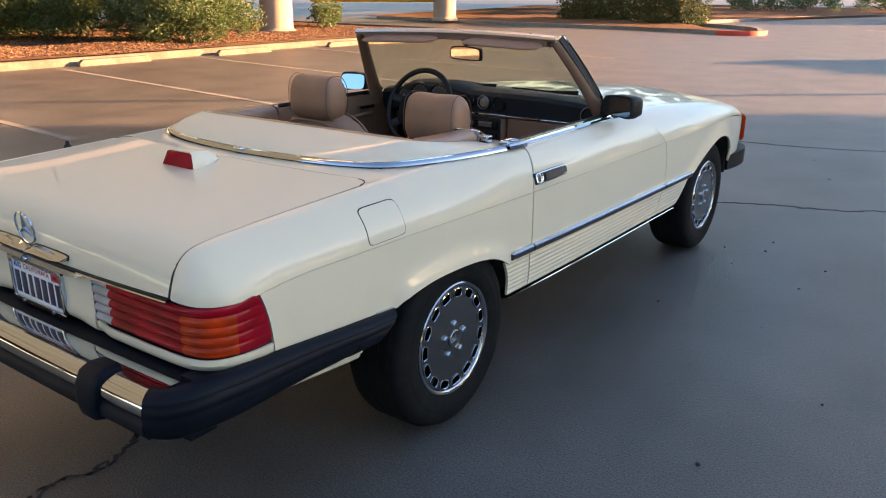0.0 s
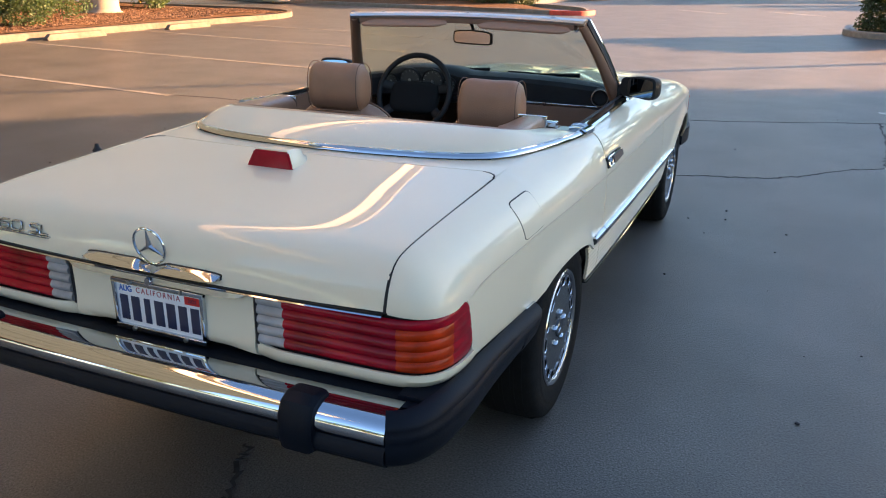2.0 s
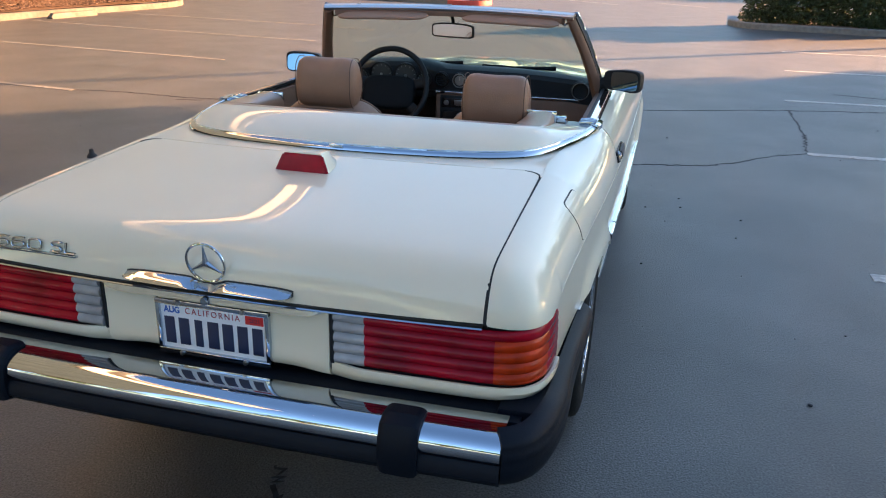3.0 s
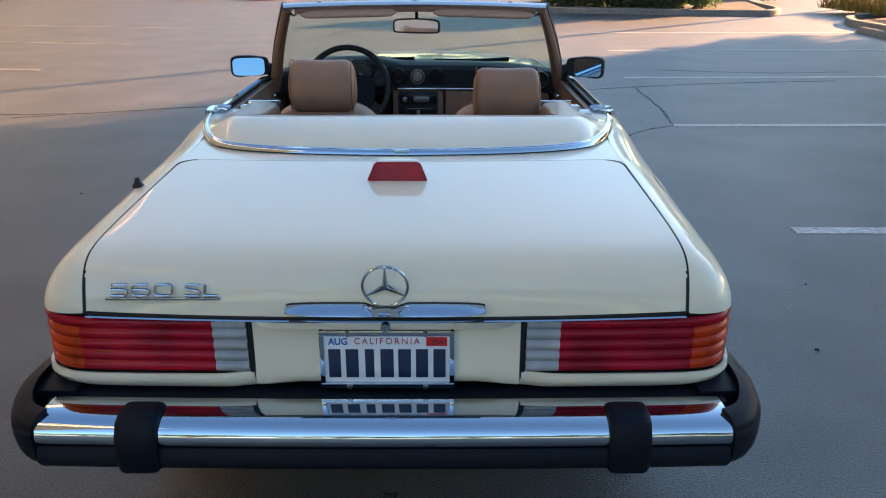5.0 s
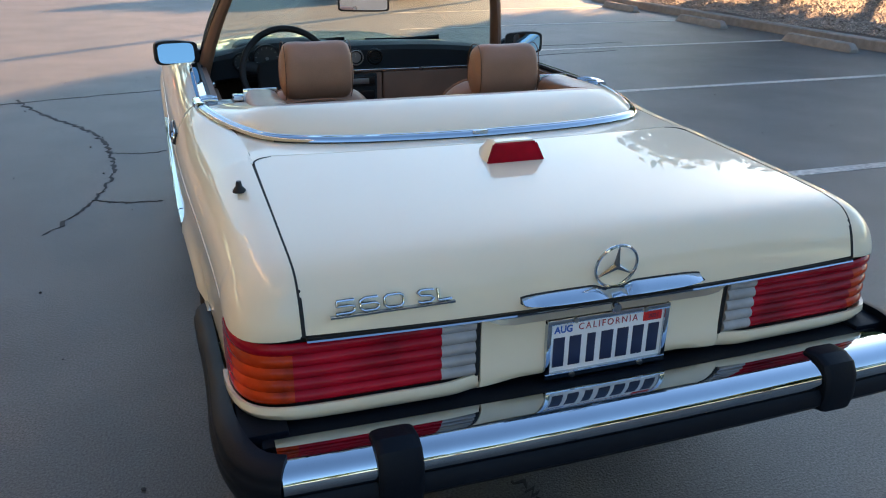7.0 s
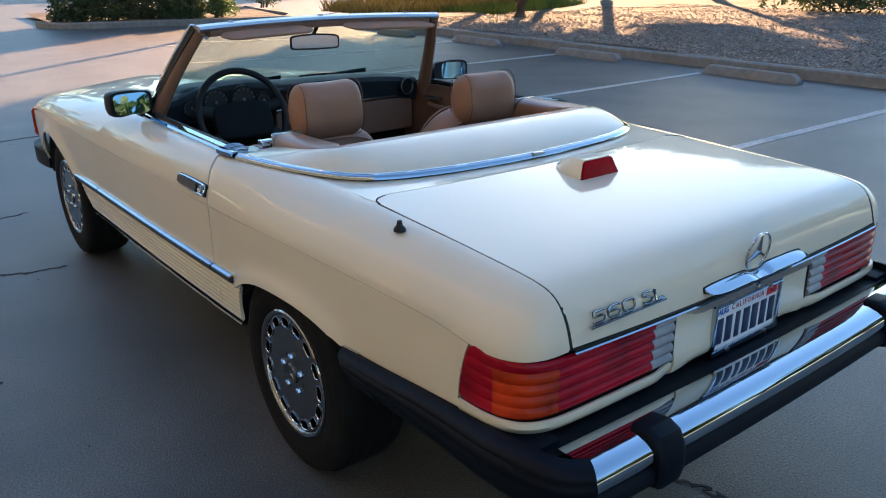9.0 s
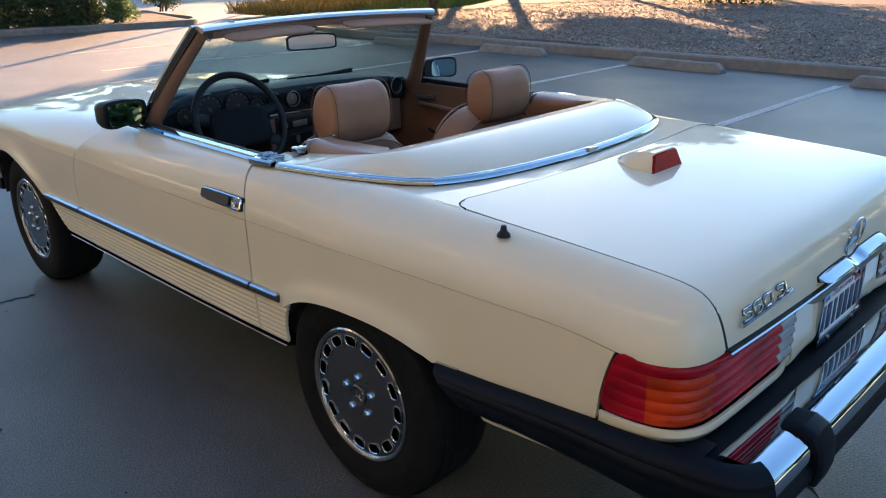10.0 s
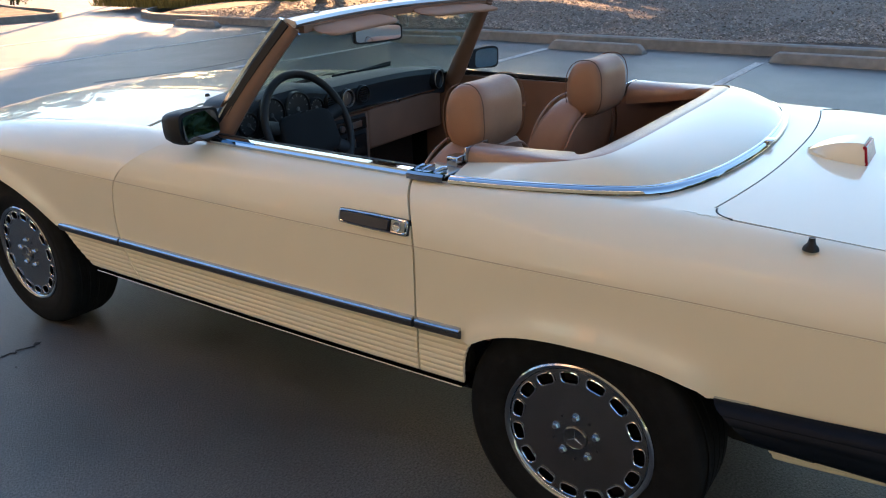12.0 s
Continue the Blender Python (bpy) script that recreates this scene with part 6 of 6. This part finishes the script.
def seat(x):
    st = part("seat_cushion", moved(pillow(0.50, 0.56, 0.20, 4.5), pose(x, 0.92, 0.43, 6)), LEATHER, car, "tan leather seat cushion")
    bk = pillow(0.50, 0.17, 0.60, 3.6, 36, 22)
    for v in bk.verts:
        h = v.co.z / 0.30
        v.co.x *= 1 - 0.10 * max(0, h) ** 3
        wing = max(0, abs(v.co.x) / 0.25 - 0.62) / 0.38
        v.co.y += 0.030 * wing * (v.co.y > 0)
        v.co.z -= 0.030 * max(0, h) * wing
    m = pose(x, 0.612, 0.620, 12)
    back = part("seat_back", moved(bk, m), LEATHER, car, "tan leather seat backrest")
    for k in (-1, 1):
        loop = []
        for a in np.linspace(0.25, math.pi - 0.25, 24):
            e = 2 / 3.6
            loop.append((0.238 * math.copysign(abs(math.cos(a)) ** e, math.cos(a)) * (1 - 0.08 * math.sin(a) ** 3), k * 0.070, 0.290 * abs(math.sin(a)) ** e - 0.02 * abs(math.cos(a))))
        part("piping", moved(tube(loop, 0.004, 6, up=(0, 1, 0)), m), LEATHER, back)
    # headrest: a rounded side shape carried across, with piped end panels
    z0 = 0.984 if x < 0 else 0.960
    y0 = 0.545 if x < 0 else 0.500
    m = pose(x, y0, z0, -6)

    def side(a, k):
        e = 2 / 2.5
        y = 0.073 * math.copysign(abs(math.cos(a)) ** e, math.cos(a))
        z = 0.104 * math.copysign(abs(math.sin(a)) ** e, math.sin(a))
        return y * k - 0.010 * max(0, z / 0.1) * k, z * k

    rows = []
    for t in np.linspace(-1, 1, 25):
        k = (1 - abs(t) ** 7) ** 0.30 if abs(t) < 1 else 0.30
        ring = []
        for a in np.linspace(0, 2 * math.pi, 36, endpoint=False):
            y, z = side(a, 0.30 + 0.70 * k if abs(t) < 1 else 0.55)
            saddle = -0.007 * (1 - t * t) * (z > 0.05)
            ring.append((t * (0.127 - 0.006 * max(0, z / 0.1)), y, z + saddle))
        rows.append(ring)
    head = part("headrest", moved(skin(np.array(rows), True, True), m), LEATHER, car, "tan leather headrest", angle=75)
    for k in (-1, 1):
        loop = []
        for a in np.linspace(0, 2 * math.pi, 41):
            y, z = side(a, 0.955)
            loop.append((k * 0.116, y * 1.01, z * 1.005))
        part("seam", moved(tube(loop, 0.0016, 5, up=(1, 0, 0), caps=False), m), LEATHER_SEAM, head)
        part("headrest_post", tube([(x + k * 0.05, y0, z0 - 0.08), (x + k * 0.05, y0 + 0.01, z0 - 0.16)], 0.007, 8), CHROME, head)


seat(-0.338)
seat(0.366)

# dashboard
dsec = [(1.62, 0.940), (1.52, 0.962), (1.44, 0.962), (1.405, 0.950), (1.392, 0.930), (1.402, 0.845), (1.42, 0.835), (1.62, 0.80)]
rows = []
for x in np.linspace(-0.672, 0.672, 41):
    fall = 0.030 * abs(x / 0.672) ** 3
    bow = -0.06 * (x / 0.672) ** 2
    hump = 0.028 * math.exp(-(((x + 0.335) / 0.19) ** 4))
    rows.append([(x, y + bow * (0.2 if y < 1.45 else 1.0), z - fall + hump * (z > 0.9)) for y, z in dsec])
dash = part("dashboard", skin(np.array(rows), True, True), DASH, car, "dark blue-black padded dashboard")
part("glovebox", box(0.135, 0.655, 1.40, 1.52, 0.66, 0.828, 0.012, 3), TANVINYL, dash, "tan glovebox lid")
part("dash_strip", box(-0.125, 0.135, 1.388, 1.402, 0.829, 0.842, 0.003), CHROME, dash)
part("glove_strip", box(0.137, 0.60, 1.391, 1.402, 0.832, 0.840, 0.002), CHROME, dash)
part("glove_lock", moved(lathe([(0, -0.010), (0.008, -0.009), (0.011, -0.003), (0.011, 0.004)], 14, "y"), pose(0.323, 1.392, 0.836)), CHROME, dash)
for x in (-0.092, 0.0, 0.092):
    g = part("dash_dial", moved(lathe([(0.0, -0.012), (0.026, -0.012), (0.029, -0.016), (0.034, -0.020), (0.039, -0.016), (0.041, 0.0), (0.041, 0.02)], 28, "y"), pose(x, 1.402, 0.898)), BLACK, dash)
    part("dial_ring", moved(lathe([(0.033 + 0.003 * math.cos(a), -0.021 + 0.003 * math.sin(a)) for a in np.linspace(0, 2 * math.pi, 7)], 28, "y"), pose(x, 1.402, 0.898)), GLOSSBLACK if x else STEEL, g)
    if x == 0.0:
        part("clock_face", moved(lathe([(0.0, -0.0135), (0.025, -0.013), (0.025, -0.010)], 24, "y"), pose(x, 1.402, 0.898)), STEEL, g, "pale clock face")
        part("clock_pointer", box(-0.001, 0.001, 1.387, 1.3885, 0.898, 0.916), WHITE_MARK, g)
    else:
        for k in range(5):
            z = 0.898 - 0.018 + 0.009 * k
            w = math.sqrt(max(0.0, 0.026**2 - (z - 0.898) ** 2))
            part("vent_slat", box(x - w, x + w, 1.385, 1.392, z - 0.002, z + 0.002), GLOSSBLACK, g)
part("side_vent", moved(lathe([(0.0, -0.004), (0.030, -0.006), (0.038, -0.014), (0.044, -0.010), (0.046, 0.02)], 26, "y"), pose(0.600, 1.382, 0.885, 0, 0, 8)), BLACK, dash)
part("vent_ring", moved(lathe([(0.040 + 0.0025 * math.cos(a), -0.015 + 0.0025 * math.sin(a)) for a in np.linspace(0, 2 * math.pi, 7)], 26, "y"), pose(0.600, 1.382, 0.885, 0, 0, 8)), STEEL, dash)
cons = part("centre_console", box(-0.125, 0.128, 1.395, 1.55, 0.50, 0.826, 0.012, 3), TANVINYL, car, "tan centre console")
part("console_face", box(-0.098, 0.100, 1.385, 1.40, 0.62, 0.822, 0.005), BLACK, cons)
radio = part("radio", box(-0.088, 0.090, 1.374, 1.395, 0.765, 0.812, 0.004), GLOSSBLACK, cons, "black car radio")
part("radio_display", box(-0.020, 0.058, 1.372, 1.376, 0.776, 0.802, 0.001), STEEL, radio)
part("radio_knob", moved(lathe([(0, -0.012), (0.012, -0.010), (0.013, 0.0)], 16, "y"), pose(-0.062, 1.375, 0.788)), STEEL, radio)
part("ashtray", box(-0.085, 0.087, 1.378, 1.39, 0.650, 0.745, 0.005), GLOSSBLACK, cons)
part("console_handle", box(-0.006, 0.010, 1.368, 1.380, 0.70, 0.735, 0.003), STEEL, cons)
# instruments behind the wheel
part("instrument_binnacle", moved(pillow(0.44, 0.20, 0.19, 5.0), pose(-0.335, 1.515, 0.885)), DASH, dash, "black instrument binnacle")
for x, z, r in ((-0.410, 0.908, 0.056), (-0.280, 0.908, 0.056), (-0.185, 0.895, 0.032), (-0.520, 0.895, 0.036)):
    g = part("gauge", moved(lathe([(0.0, -0.004), (r, -0.005), (r + 0.003, -0.013), (r + 0.007, -0.010), (r + 0.008, 0.02)], 28, "y"), pose(x, 1.388, z)), BLACK, dash)
    part("gauge_face", moved(lathe([(0.0, -0.0065), (r - 0.002, -0.0065), (r - 0.002, -0.004)], 28, "y"), pose(x, 1.388, z)), DIAL, g, "grey gauge face")
    part("gauge_needle", moved(box(-0.0015, 0.0015, -0.0012, 0.0, -r * 0.15, r * 0.72), pose(x, 1.381, z, 0, 140, 0)), GAUGE_PRINT, g)
    part("gauge_hub", moved(lathe([(0.0, -0.004), (0.007, -0.0035), (0.008, 0.0)], 14, "y"), pose(x, 1.381, z)), STEEL, g)
    for k in range(11):
        part("gauge_mark", moved(box(-0.0013, 0.0013, -0.001, 0.0, r * 0.78, r * 0.93), pose(x, 1.3815, z, 0, -135 + 27 * k, 0)), GAUGE_PRINT, g)
# steering wheel
m = pose(-0.335, 1.275, 0.860, 68)
sw = part("steering_wheel", moved(lathe([(0.196 + 0.0145 * math.cos(a), 0.0135 * math.sin(a)) for a in np.linspace(0, 2 * math.pi, 13)], 56, "z"), m), BLACK, car, "black steering wheel")
pad = pillow(0.27, 0.165, 0.055, 4.5)
part("wheel_pad", moved(pad, m @ pose(0, -0.02, -0.018)), WHEEL_VINYL, sw, "matt black padded hub")
for a in (12, 168, 215, 325):
    c, s_ = math.cos(radians(a)), math.sin(radians(a))
    part("spoke", moved(tube([(0.07 * c, 0.07 * s_, -0.02), (0.14 * c, 0.14 * s_, -0.012), (0.19 * c, 0.19 * s_, 0)], 0.024, 8, squash=(1, 0.35)), m), BLACK, sw)
part("column", moved(lathe([(0.0, -0.02), (0.035, -0.02), (0.04, -0.18), (0.0, -0.18)], 20, "z"), m), BLACK, sw)
part("stalk", moved(tube([(-0.03, 0, -0.07), (-0.12, 0.02, -0.06), (-0.15, 0.025, -0.055)], 0.006, 6), m), BLACK, sw)
# inner mirror
im_at = pose(0.004, 1.222, 1.150, 0, 0, -14)


def mirror_outline(w, h, n=40):
    """A long rounded shape, a little deeper in the middle."""
    pts = []
    for a in np.linspace(0, 2 * math.pi, n, endpoint=False):
        x = math.copysign(abs(math.cos(a)) ** 0.3, math.cos(a))
        z = math.copysign(abs(math.sin(a)) ** 0.3, math.sin(a))
        pts.append((w / 2 * x, h / 2 * z * (1 - 0.10 * abs(x)) + 0.003 * (1 - x * x)))
    return pts


rows = [[(x * k, y, z * k) for x, z in mirror_outline(0.224, 0.070)] for y, k in ((-0.010, 0.985), (-0.006, 1.0), (0.006, 0.97), (0.014, 0.80), (0.016, 0.4))]
im = part("inner_mirror", moved(skin(np.array(rows), True, True), im_at), BLACK, car, "black interior mirror")
rows = [[(x, y, z) for x, z in mirror_outline(0.207, 0.055)] for y in (-0.011, -0.0085)]
part("inner_mirror_glass", moved(skin(np.array(rows), True, True), im_at), MIRROR, im, "mirror glass", smooth=False)
part("mirror_stem", tube([(0.004, 1.232, 1.175), (0.004, 1.205, 1.205), (0.004, 1.170, 1.235)], 0.008, 8), BLACK, im)
# wipers on the glass
for x0, x1 in ((-0.42, -0.02), (0.08, 0.46)):
    wp = part("wiper", tube([(x0, 1.56, 0.940), (x0 + 0.12, 1.555, 0.955), (x1, 1.535, 0.972)], 0.006, 6), BLACK, car, "black windscreen wiper")
    part("wiper_blade", box(x0, x1, 1.531, 1.537, 0.955, 0.967, 0.002), RUBBER, wp)
part("cowl_washer", moved(lathe([(0, 0.012), (0.008, 0.010), (0.010, 0.0)], 10, "z"), pose(-0.36, 1.78, 0.935)), BLACK, car)
